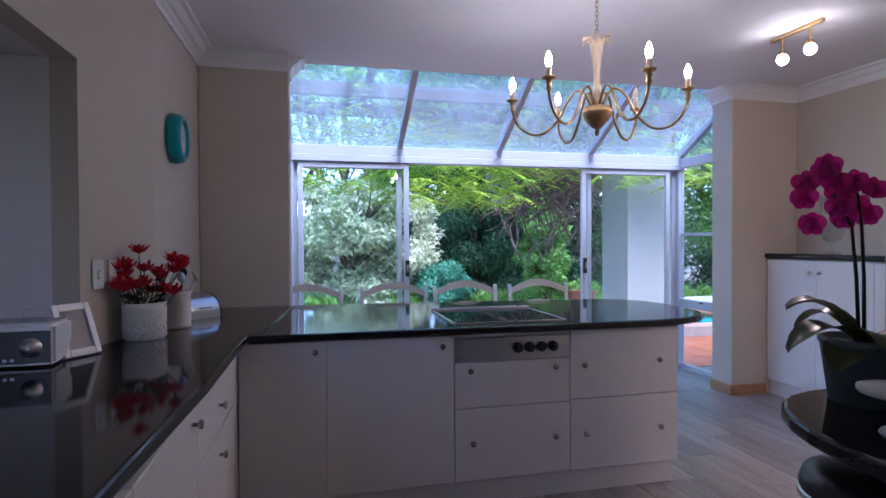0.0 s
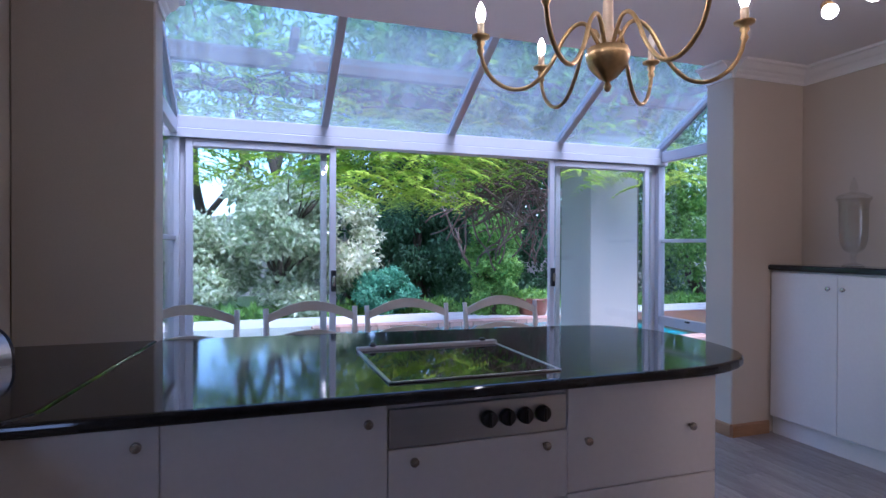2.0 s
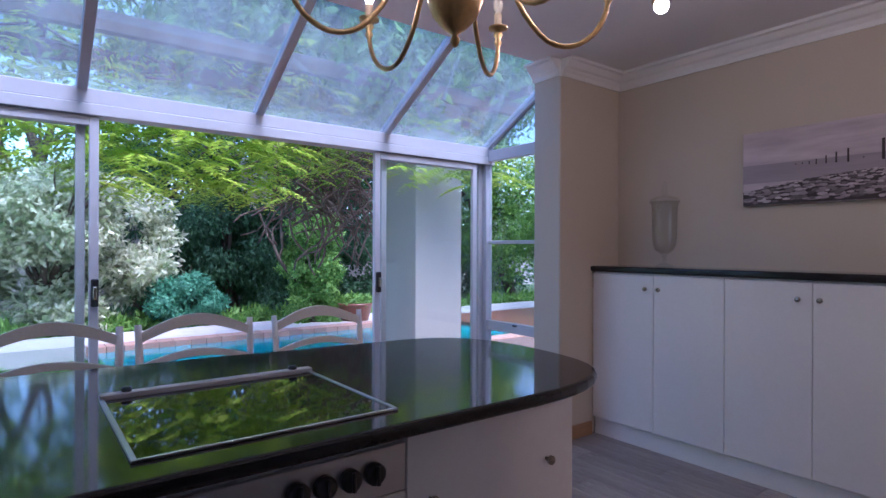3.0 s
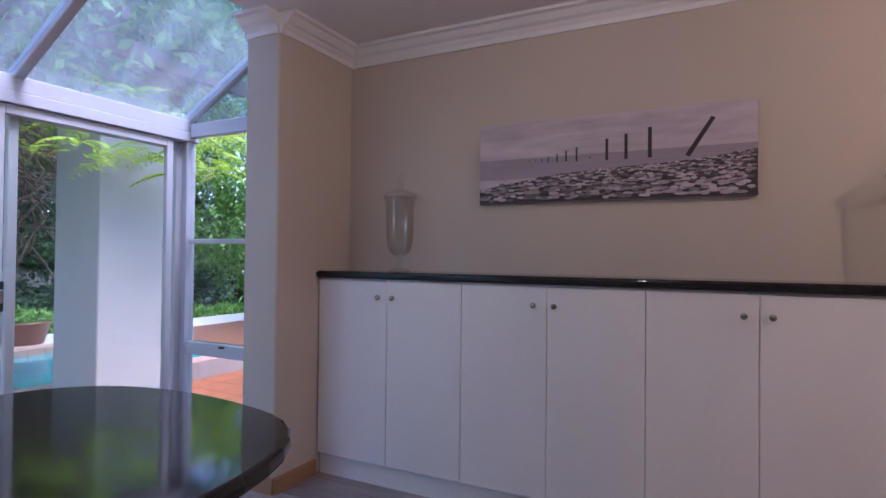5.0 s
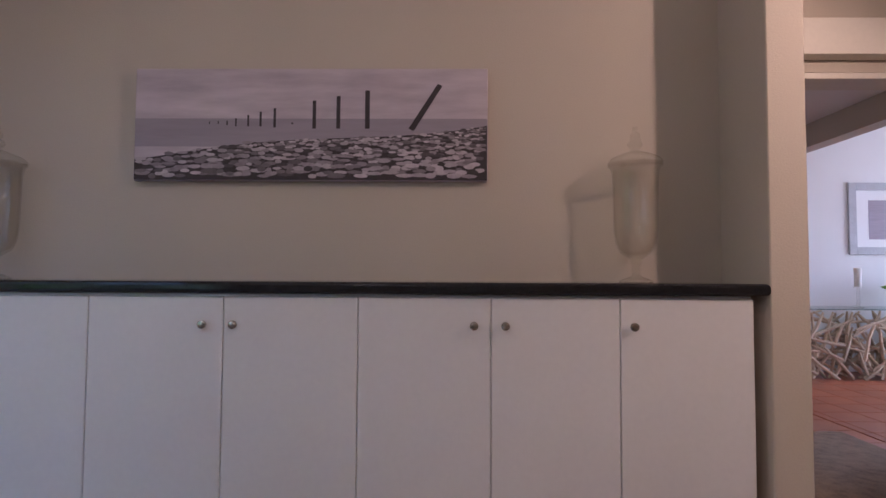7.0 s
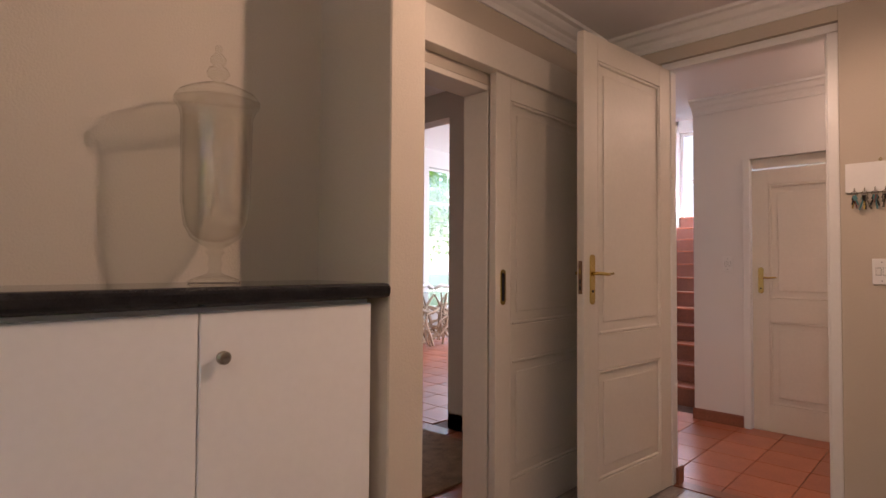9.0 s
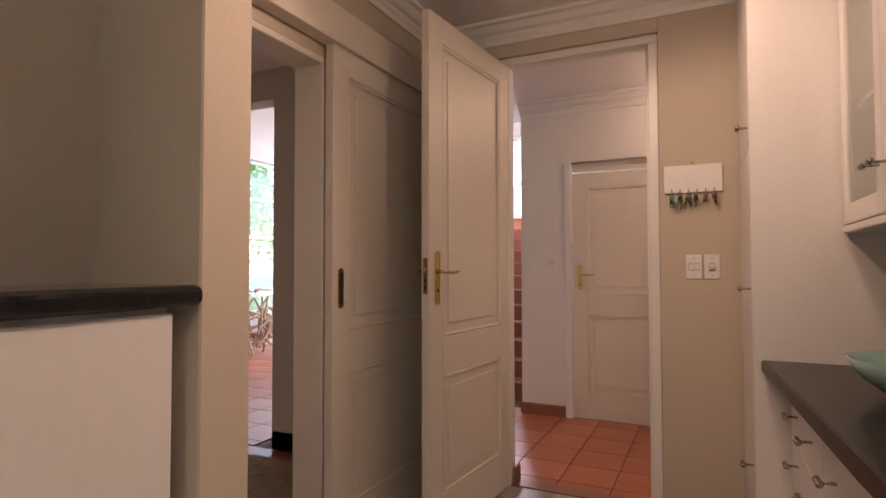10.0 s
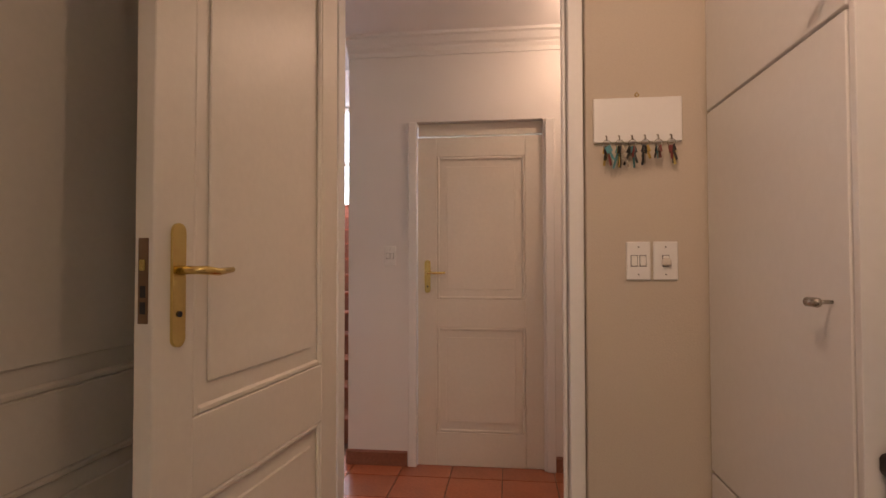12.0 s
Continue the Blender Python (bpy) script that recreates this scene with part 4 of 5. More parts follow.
# switches, keys
def switch(x, y, z, face, label, w=0.072, h=0.118, toggles=2):
    s = thing("light_switch", (x, y, z), label, "switch")
    rot = {"y": 0, "x": -90}[face]
    s.rotation_euler = (0, 0, radians(rot))
    pl = part("plate", box(-w / 2, w / 2, 0, 0.008, -h / 2, h / 2, 0.003), PLASTIC, s)
    for k in range(toggles):
        cx = (k - (toggles - 1) / 2) * 0.026
        part("rocker", box(cx - 0.009, cx + 0.009, 0.008, 0.012, -0.016, 0.016, 0.002), PLASTIC, s)
        part("gap", box(cx - 0.0102, cx + 0.0102, 0.0081, 0.0086, -0.0175, 0.0175), DARK, s)
    for zz in (-0.042, 0.042):
        part("screw", box(-0.002, 0.002, 0.008, 0.009, zz - 0.002, zz + 0.002), DARK, s)
    return s


switch(5.611, 1.041, 1.232, "y", "white double light switch beside the hall door")
s = switch(5.531, 1.041, 1.232, "y", "white dimmer switch plate beside the hall door", toggles=1)
part("dimmer_knob", box(-0.014, 0.014, 0.0125, 0.022, -0.016, 0.008, 0.005), POT, s, "cream dimmer knob")
switch(6.727, -0.549, 1.271, "y", "white light switch on the hall wall", toggles=2)
kb = thing("key_rack", (5.611, 1.042, 1.661), "white key rack with bunches of keys hung on its hooks", "key rack")
part("board", box(-0.131, 0.131, 0, 0.014, -0.065, 0.072, 0.002), PLASTIC, kb)
part("hanger", tube([(0, 0.006, 0.073), (0.006, 0.006, 0.082), (0, 0.006, 0.09), (-0.006, 0.006, 0.082), (0, 0.006, 0.073)], 0.0018, 6), BRASS, kb)
rk = random.Random(5)
KEYM = [NICKEL, BRASS, DARK, mat("red fob", (0.16, 0.035, 0.03), 0.4), mat("teal fob", (0.08, 0.22, 0.24), 0.4)]
for i in range(6):
    x = -0.095 + i * 0.038
    part("hook", tube([(x, 0.014, -0.045), (x, 0.026, -0.048), (x, 0.030, -0.056), (x, 0.026, -0.062)], 0.0022, 6), NICKEL, kb)
    kk = thing("key_bunch", (5.611 + x, 1.072, 1.598), "bunch of keys with fobs hanging from the rack", "keys", "keys on the rack")
    part("ring", tube([(0.012 * math.cos(t), 0, 0.012 * math.sin(t) - 0.01) for t in [j * math.pi / 6 for j in range(13)]], 0.0012, 5), NICKEL, kk)
    for j in range(4 + (i > 3)):
        a = rk.uniform(-25, 25)
        l = rk.uniform(0.035, 0.06 + 0.012 * (i in (3, 4)))
        b = box(-0.010, 0.010, -0.001, 0.001, -0.022, 0, 0.0009)
        box(-0.0035, 0.0035, -0.001, 0.001, -l, -0.0215, bm=b)
        b.transform(pose(0, (j - 2) * 0.004, -0.018, rk.uniform(-8, 8), a, rk.uniform(-60, 60)))
        part("key", b, KEYM[(i * 2 + j) % 5 if j else 2], kk)

# ---- sideboard jars and picture ----
def jar(x, y, label):
    j = thing("glass_jar", (x, y, 1.203), label, "apothecary jar", "glass jars on the sideboard")
    part("body", lathe([(0, 0.0), (0.058, 0.0), (0.062, 0.004), (0.05, 0.011), (0.018, 0.022), (0.012, 0.035), (0.018, 0.046), (0.012, 0.056), (0.016, 0.066), (0.022, 0.074), (0.014, 0.082), (0.030, 0.090), (0.056, 0.108), (0.072, 0.14), (0.079, 0.19), (0.081, 0.30), (0.082, 0.40), (0.090, 0.425), (0.098, 0.432), (0.099, 0.437), (0.092, 0.437), (0.080, 0.425), (0.077, 0.40), (0.076, 0.30), (0.074, 0.19), (0.066, 0.142), (0.050, 0.114), (0.025, 0.101), (0, 0.098)], 48), JARG, j, "", True)
    part("lid", lathe([(0.0, 0.4385), (0.093, 0.4385), (0.098, 0.443), (0.088, 0.458), (0.055, 0.474), (0.022, 0.484), (0.010, 0.492), (0.022, 0.50), (0.027, 0.511), (0.022, 0.522), (0.010, 0.528), (0.017, 0.536), (0.019, 0.546), (0.012, 0.556), (0.005, 0.562), (0.009, 0.57), (0.008, 0.577), (0, 0.58)], 40), JARG, j, "", True)
    return j


jar(6.645, 3.635, "clear footed glass jar with lid on the black sideboard top")
jar(6.64, 6.035, "clear footed glass jar with lid on the sideboard by the column")

pic = thing("canvas_picture", (6.748, 4.88, 1.82), "unframed panoramic canvas print of a pebble beach with old groyne posts", "picture")
SKYM = mat("printed sky", (0.42, 0.36, 0.40), 0.8, var=0.12, scale=2.2, fine=7, bump=0.0, stretch=(1, 0.7, 4), second=(0.62, 0.54, 0.58))
SEAM = mat("printed sea", (0.33, 0.29, 0.33), 0.8, var=0.05, scale=3, fine=12, bump=0.0, stretch=(1, 0.5, 5))
PEB = mat("printed pebbles", (0.30, 0.26, 0.28), 0.85, var=0.1, scale=20, fine=60, bump=0.0, island=0.8)
PEBD = mat("printed shade", (0.055, 0.045, 0.05), 0.85, var=0.1)
PX, PY0, PY1, PZ0, PZ1 = 6.715, 5.556, 4.178, 1.589, 2.03


def pict(y0, y1, z0, z1, x0, x1):
    """A flat piece of the print: u to the picture's end, v up, both 0 to 1."""
    Yw, Zh = PY1 - PY0, PZ1 - PZ0
    a, c = sorted((PY0 + y0 * Yw, PY0 + y1 * Yw))
    return box(x0, x1, a, c, PZ0 + z0 * Zh, PZ0 + z1 * Zh)


wpart("canvas", box(PX, 6.747, PY1, PY0, PZ0, PZ1, 0.003), SKYM, pic)
wpart("sea", pict(0.002, 0.998, 0.30, 0.55, PX - 0.0008, PX - 0.0002), SEAM, pic)
b = bmesh.new()
Yw, Zh = PY1 - PY0, PZ1 - PZ0
hor = lambda u: 0.20 + 0.06 * math.sin(u * 5) + 0.36 * u ** 1.3
sh = [(0, 0)] + [(1, 0)] + [(u / 20, hor(u / 20) - 0.02) for u in range(20, -1, -1)]
b.faces.new([b.verts.new((PX - 0.0012, PY0 + (0.002 + 0.996 * u) * Yw, PZ0 + (v + 0.004) * Zh)) for u, v in sh])
wpart("beach", b, PEBD, pic)
b = bmesh.new()
rp = random.Random(3)
v = 0.62
while v > 0.0:
    size = 0.006 + 0.030 * (1 - v / 0.62) ** 1.2
    u = 0.004
    while u < 0.996:
        su = size * rp.uniform(0.6, 1.5)
        if v < hor(u) - 0.015 and v - size > 0.0 and u + su < 0.998 and rp.random() < 0.86:
            cu, cv = u + su / 2, v + rp.uniform(-0.4, 0.4) * size * 2
            ru, rv = su / 2 * rp.uniform(0.85, 1.25), size * rp.uniform(0.45, 0.85)
            cv = max(rv + 0.006, cv)
            n = 8
            ring = [(cu + ru * math.cos(t) * (1 + rp.uniform(-0.1, 0.1)), cv + rv * math.sin(t) * (1 + rp.uniform(-0.1, 0.1))) for t in [2 * math.pi * q / n for q in range(n)]]
            xx = PX - 0.0016 - 0.0003 * rp.random() - (0.62 - v) * 0.0012
            b.faces.new([b.verts.new((xx, PY0 + min(0.998, max(0.002, q)) * Yw, PZ0 + max(0.004, w2) * Zh)) for q, w2 in ring])
        u += su * 0.93
    v -= size * 0.85
wpart("pebble_field", b, PEB, pic)["kind"] = "stuff"
for u, v0, v1, w in ((0.19, 0.5, 0.52, 0.003), (0.215, 0.5, 0.525, 0.003), (0.24, 0.49, 0.53, 0.004), (0.265, 0.48, 0.55, 0.004), (0.30, 0.48, 0.58, 0.005), (0.335, 0.48, 0.61, 0.006), (0.375, 0.47, 0.64, 0.007), (0.425, 0.50, 0.515, 0.005), (0.487, 0.46, 0.71, 0.010), (0.555, 0.46, 0.75, 0.011), (0.637, 0.46, 0.80, 0.013)):
    u += 0.024
    wpart("post", pict(u - w / 2, u + w / 2, v0, v1, PX - 0.0032, PX - 0.0027), PEBD, pic)
b = bmesh.new()
b.faces.new([b.verts.new((PX - 0.0033, PY0 + q * Yw, PZ0 + w2 * Zh)) for q, w2 in ((0.777, 0.46), (0.792, 0.44), (0.872, 0.84), (0.859, 0.86))])
wpart("post", b, PEBD, pic)

# ---- things on the wall counter ----
pot = thing("flower_pot", (1.925, 5.12, 0.9), "white pot with woven relief, full of red artificial flowers", "potted flowers")
part("pot", lathe([(0, 0), (0.078, 0), (0.083, 0.006), (0.088, 0.13), (0.088, 0.16), (0.082, 0.16), (0.080, 0.135), (0, 0.135)], 36), POT, pot, "", True)
b = bmesh.new()
for r in range(5):
    for k in range(16):
        a = 2 * math.pi * (k + r * 0.5) / 16
        q = box(-0.004, 0.004, -0.002, 0.003, -0.018, 0.018, 0.0018)
        join(b, q, Matrix.Translation((0.0845 * math.cos(a), 0.0845 * math.sin(a), 0.025 + r * 0.026)) @ pose(0, 0, 0, 0, 0, math.degrees(a) - 90) @ pose(0, 0, 0, 0, 42 if r % 2 else -42, 0))
part("relief", b, POT, pot)
part("soil", lathe([(0, 0.14), (0.079, 0.138)], 24), SOIL, pot)
rf = random.Random(11)


def petals(b, c, r, n, rnd, cup=0.5):
    for k in range(n):
        a = 2 * math.pi * k / n + rnd.uniform(-0.2, 0.2)
        d = Vector((math.cos(a), math.sin(a), 0))
        s = Vector((-math.sin(a), math.cos(a), 0))
        t = r * rnd.uniform(0.85, 1.15)
        up = Vector((0, 0, 1))
        p = [c, c + d * t * 0.5 + s * t * 0.34 + up * t * cup * 0.5, c + d * t + s * t * 0.16 + up * t * cup * 1.4, c + d * t * 1.02 - s * t * 0.16 + up * t * cup * 1.4, c + d * t * 0.5 - s * t * 0.34 + up * t * cup * 0.5]
        b.faces.new([b.verts.new(v) for v in p])


heads = []
for k in range(20):
    a, rr = rf.uniform(0, 6.28), rf.uniform(0.02, 0.15)
    heads.append(Vector((rr * math.cos(a), rr * math.sin(a), rf.uniform(0.19, 0.32))))
heads += [Vector((-0.10, -0.02, 0.30)), Vector((-0.02, 0.0, 0.37)), Vector((0.11, 0.02, 0.33))]
for h in heads:
    part("flower_stem", tube([(h.x * 0.25, h.y * 0.25, 0.14), (h.x * 0.7, h.y * 0.7, h.z * 0.75), tuple(h)], 0.0022, 5), STEM, pot, "", True)
    b = bmesh.new()
    petals(b, h, 0.042, 7, rf, 0.6)
    petals(b, h + Vector((0, 0, 0.004)), 0.028, 5, rf, 1.1)
    part("flower", b, PETAL, pot, "red flower")
for k in range(16):
    a = rf.uniform(0, 6.28)
    d = Vector((math.cos(a), math.sin(a), 0))
    s = Vector((-d.y, d.x, 0))
    z = rf.uniform(0.15, 0.22)
    b = bmesh.new()
    l = rf.uniform(0.06, 0.10)
    o = d * 0.02 + Vector((0, 0, z))
    q = [o, o + d * l * 0.5 + s * 0.02 + Vector((0, 0, 0.02)), o + d * l + Vector((0, 0, rf.uniform(-0.01, 0.03))), o + d * l * 0.5 - s * 0.02 + Vector((0, 0, 0.02))]
    b.faces.new([b.verts.new(v) for v in q])
    part("leaf", b, PLEAF, pot)

ut = thing("utensil_jar", (1.985, 5.43, 0.9), "white ceramic jar holding kitchen utensils", "utensil jar")
part("jar", lathe([(0, 0), (0.064, 0), (0.068, 0.01), (0.066, 0.018), (0.064, 0.16), (0.069, 0.168), (0.069, 0.178), (0.062, 0.178), (0.060, 0.02), (0, 0.015)], 32), POT, ut, "", True)
for k, (a, l, m, t) in enumerate(((0.3, 0.25, STEEL, "spoon"), (1.4, 0.27, DARK, "ladle"), (2.6, 0.24, PLEAF, "spatula"), (3.9, 0.26, DARK, "whisk"), (5.2, 0.25, STEEL, "spoon"))):
    d = Vector((math.cos(a), math.sin(a), 0))
    top = d * 0.085 + Vector((0, 0, l))
    part("utensil_" + t, tube([d * 0.02 + Vector((0, 0, 0.03)), top], 0.004, 6), m, ut, "", True)
    b = lathe([(0, -0.006), (0.018, -0.002), (0.02, 0.003), (0, 0.006)], 12)
    b.transform(Matrix.Translation(top) @ pose(0, 0, 0, 60, 0, math.degrees(a) + 90) @ Matrix.Diagonal((1, 1.5, 1, 1)))
    part("utensil_head", b, m, ut, "", True)

bb = thing("bread_bin", (2.0, 5.80, 0.9), "small brushed steel roll-top bread bin with black ends", "bread bin")
prof = [(-0.09, 0.0), (0.09, 0.0), (0.09, 0.03)] + [(-0.09 + 0.18 * math.cos(t), 0.03 + 0.12 * math.sin(t)) for t in [i * math.pi / 2 / 10 for i in range(1, 11)]]


def extr(profile, y0, y1):
    b = bmesh.new()
    r = [[b.verts.new((x, y, z)) for x, z in profile] for y in (y0, y1)]
    n = len(profile)
    for i in range(n):
        b.faces.new((r[0][i], r[0][(i + 1) % n], r[1][(i + 1) % n], r[1][i]))
    b.faces.new(r[0]), b.faces.new(r[1])
    return b


bb.rotation_euler, bb.scale = (0, 0, radians(-38)), (0.86, 0.9, 0.82)
prof = [(x * 0.95, z * 1.1) for x, z in prof]
part("lid", extr(prof, -0.12, 0.12), STEEL, bb, "brushed steel lid")
pe = [(x * 1.01, z * 1.01) for x, z in prof]
part("end_cap", extr(pe, -0.133, -0.1205), DARK, bb)
part("end_cap", extr(pe, 0.1205, 0.133), DARK, bb)
part("handle", tube([(0.080, -0.05, 0.07), (0.100, -0.04, 0.072), (0.100, 0.04, 0.072), (0.080, 0.05, 0.07)], 0.004, 8), NICKEL, bb, "", True)

rd = thing("radio", (1.665, 4.66, 0.9), "retro table radio with white case and steel front dials", "radio")
rd.rotation_euler = (0, 0, radians(4))
part("case", box(-0.19, 0.12, -0.09, 0.09, 0.008, 0.148, 0.012, 3), PLASTIC, rd)
part("front_plate", box(-0.18, 0.11, -0.094, -0.0905, 0.018, 0.125, 0.002), DARK, rd)
for x, r, z in ((-0.10, 0.03, 0.066), (0.055, 0.033, 0.07)):
    b = lathe([(0, 0), (r, 0), (r, 0.006), (r * 0.62, 0.01), (r * 0.58, 0.03), (0, 0.032)], 24)
    b.transform(Matrix.Translation((x, -0.0945, z)) @ Vector((0, -1, 0)).to_track_quat("Z", "Y").to_matrix().to_4x4())
    part("dial", b, STEEL, rd, "", True)
for x in (-0.04, -0.02, 0.0):
    part("button", box(x - 0.006, x + 0.006, -0.10, -0.0945, 0.026, 0.036, 0.002), STEEL, rd)
part("aerial_bracket", tube([(0.0, 0.0, 0.15), (0.0, 0.0, 0.19), (0.07, 0.0, 0.19), (0.07, 0, 0.15)], 0.0015, 5), STEEL, rd)
part("top_plate", box(-0.18, 0.11, -0.08, 0.08, 0.1482, 0.152, 0.001), STEEL, rd)
tf = thing("photo_frame", (1.815, 4.755, 0.904), "small white photo frame with a dark picture, leaning back", "photo frame")
tf.rotation_euler = (radians(-20), 0, radians(60))
for d in ((-0.075, -0.052, 0, 0.20), (0.052, 0.075, 0, 0.20), (-0.052, 0.052, 0, 0.026), (-0.052, 0.052, 0.174, 0.20)):
    part("border", box(d[0], d[1], -0.008, 0.010, d[2], d[3], 0.002), PLASTIC, tf)
part("print", box(-0.052, 0.052, 0.0, 0.006, 0.026, 0.174), DARK, tf)
part("strut", box(-0.015, 0.015, 0.0105, 0.013, 0.005, 0.14), PLASTIC, tf)
for k, (x, y) in enumerate(((1.789, 4.975), (1.812, 5.085))):
    s = switch(x, y, 1.19, "x", "white power socket plate above the wall counter", toggles=1)
    s.rotation_euler = (0, 0, radians(-101.7))

clk = thing("wall_clock", (1.892, 5.78, 1.89), "round teal wall clock with a pale dial, on the side wall", "clock")
rot = Vector((1, 0, 0)).to_track_quat("Z", "Y").to_matrix().to_4x4()
for nm, pr, m in (("case", [(0, 0), (0.132, 0), (0.138, 0.02), (0.128, 0.06), (0.11, 0.072), (0.10, 0.07), (0.098, 0.05), (0, 0.05)], TEAL), ("dial", [(0, 0.0505), (0.097, 0.0505), (0.097, 0.052), (0, 0.052)], DIAL)):
    b = lathe(pr, 48)
    b.transform(rot)
    part(nm, b, m, clk, "", True)
for a, l, w in ((50, 0.05, 0.006), (-60, 0.075, 0.004)):
    b = box(0.053, 0.0545, -w / 2, w / 2, -0.01, l)
    b.transform(pose(0, 0, 0, a, 0, 0))
    part("hand", b, STEEL, clk)
b = bmesh.new()
for k in range(12):
    join(b, box(0.053, 0.054, -0.002, 0.002, 0.078, 0.09), pose(0, 0, 0, k * 30, 0, 0))
part("hour_marks", b, STEEL, clk)

# ---- orchid ----
op = thing("orchid", (4.03, 3.60, 0.9), "magenta moth orchid in a grey pot on the granite counter end", "potted orchid")
part("pot", lathe([(0, 0), (0.08, 0), (0.10, 0.15), (0.104, 0.15), (0.104, 0.165), (0.095, 0.165), (0.092, 0.13), (0, 0.13)], 32), POTG, op, "", True)
part("bark_soil", lathe([(0, 0.15), (0.09, 0.135)], 20), SOIL, op)
ro = random.Random(4)


def strap(b, a, l, w, rise, droop):
    d = Vector((math.cos(a), math.sin(a), 0))
    s = Vector((-d.y, d.x, 0))
    rows = []
    for k in range(9):
        f = k / 8
        c = d * l * f + Vector((0, 0, 0.14 + rise * math.sin(math.pi * min(1, f * 0.8)) - droop * f * f))
        ww = w * math.sin(math.pi * (0.12 + 0.86 * f)) ** 0.6
        rows.append([b.verts.new(c + s * ww * e + Vector((0, 0, 0.014 * abs(e)))) for e in (-1, -0.5, 0, 0.5, 1)])
    for p, q in zip(rows, rows[1:]):
        for i in range(4):
            b.faces.new((p[i], p[i + 1], q[i + 1], q[i]))


for a, l, w, r, d in ((3.05, 0.22, 0.042, 0.07, 0.05), (2.6, 0.18, 0.05, 0.10, -0.03), (3.5, 0.17, 0.046, 0.02, 0.06), (1.9, 0.17, 0.04, 0.09, 0.03), (5.6, 0.2, 0.04, 0.05, 0.04), (4.2, 0.16, 0.035, 0.06, 0.04)):
    b = bmesh.new()
    strap(b, a, l, w * 1.3, r, d)
    part("leaf", b, OLEAF, op, "", True)
for sx, top in ((-0.02, (-0.09, 0.02, 0.55)), (-0.004, (-0.02, 0.01, 0.56))):
    part("flower_stem", tube([(sx, 0, 0.14), (sx * 1.5, 0, 0.32), (sx * 2, 0.005, 0.45), top], [0.005, 0.0045, 0.004, 0.003], 7), STEM, op, "", True)
SPRAY = ((-0.19, 0.60), (-0.135, 0.635), (-0.155, 0.555), (-0.10, 0.60), (-0.09, 0.52), (-0.13, 0.47), (-0.05, 0.57), (-0.05, 0.49), (0.0, 0.535), (-0.015, 0.605), (0.035, 0.58), (0.04, 0.50), (-0.08, 0.66))
for side, hz in SPRAY:
    c = Vector((side * 0.8 - 0.012, -side * 0.2 + ro.uniform(-0.03, 0.03), hz * 0.8 + 0.082))
    b = bmesh.new()
    tilt = pose(*c, ro.uniform(65, 95), 0, ro.uniform(-65, -25))
    for j in range(5):
        a = math.pi * 2 * j / 5 + math.pi / 2
        wd, ln = (0.021, 0.028) if j in (1, 4) else (0.015, 0.026)
        n = 10
        cc = Vector((math.cos(a), math.sin(a), 0)) * ln * 0.62
        ring = []
        for q in range(n):
            t = 2 * math.pi * q / n
            e = Vector((math.cos(a), math.sin(a), 0)) * math.cos(t) * ln * 0.62 + Vector((-math.sin(a), math.cos(a), 0)) * math.sin(t) * wd
            ring.append(b.verts.new(cc + e + Vector((0, 0, 0.004 + 0.006 * math.cos(t * 2)))))
        m0 = b.verts.new(cc)
        for q in range(n):
            b.faces.new((m0, ring[q], ring[(q + 1) % n]))
    b.transform(tilt)
    fl = part("flower", b, ORCHID, op, "magenta orchid flower", True)
gl = thing("cake_stand", (3.87, 3.38, 0.9), "pale round marble cake stand beside the orchid", "cake stand")
part("plate", lathe([(0, 0.085), (0.08, 0.085), (0.085, 0.09), (0.085, 0.098), (0, 0.098)], 36), PAVEW, gl, "", True)
part("foot", lathe([(0, 0.0), (0.045, 0.0), (0.04, 0.008), (0.012, 0.018), (0.012, 0.0845), (0, 0.0845)], 24), PAVEW, gl, "", True)

# ---- hall, stairs ----
stp = tagged(new("stairs"), "terracotta tiled stairs climbing away behind the hall corner", "", "", "structure")
stp.location = (7.6, -0.9, 0)
for k in range(12):
    z0 = k * 0.16
    wpart("step_body", box(7.0, 8.24, -0.95 - (k + 1) * 0.24, -0.95 - k * 0.24, -0.01 if k == 0 else z0 - 0.06, z0 + 0.145), TERRAS, stp)
    wpart("tread", box(6.995, 8.245, -0.95 - (k + 1) * 0.24 + 0.001, -0.95 - k * 0.24 + 0.02, z0 + 0.1455, z0 + 0.163, 0.003), TERRA, stp, "pale-edged terracotta tread")
win = tagged(new("window_2"), "tall stair window with white glazing bars", "", "", "structure")
win.location = (7.6, -3.68, 1.35)
for x in (7.01, 7.41, 7.82, 8.22):
    wpart("window_frame", box(x - 0.02, x + 0.02, -3.70, -3.65, 1.36, 3.09, 0.003), TRIM, win)
for z in (1.38, 1.9, 2.42, 3.07):
    wpart("glazing_bar", box(7.03, 8.20, -3.695, -3.655, z - 0.02, z + 0.02, 0.003), TRIM, win)
pn = wpart("pane", box(7.0, 8.24, -3.678, -3.672, 1.36, 3.09), PANE, win)
pn.visible_shadow = False

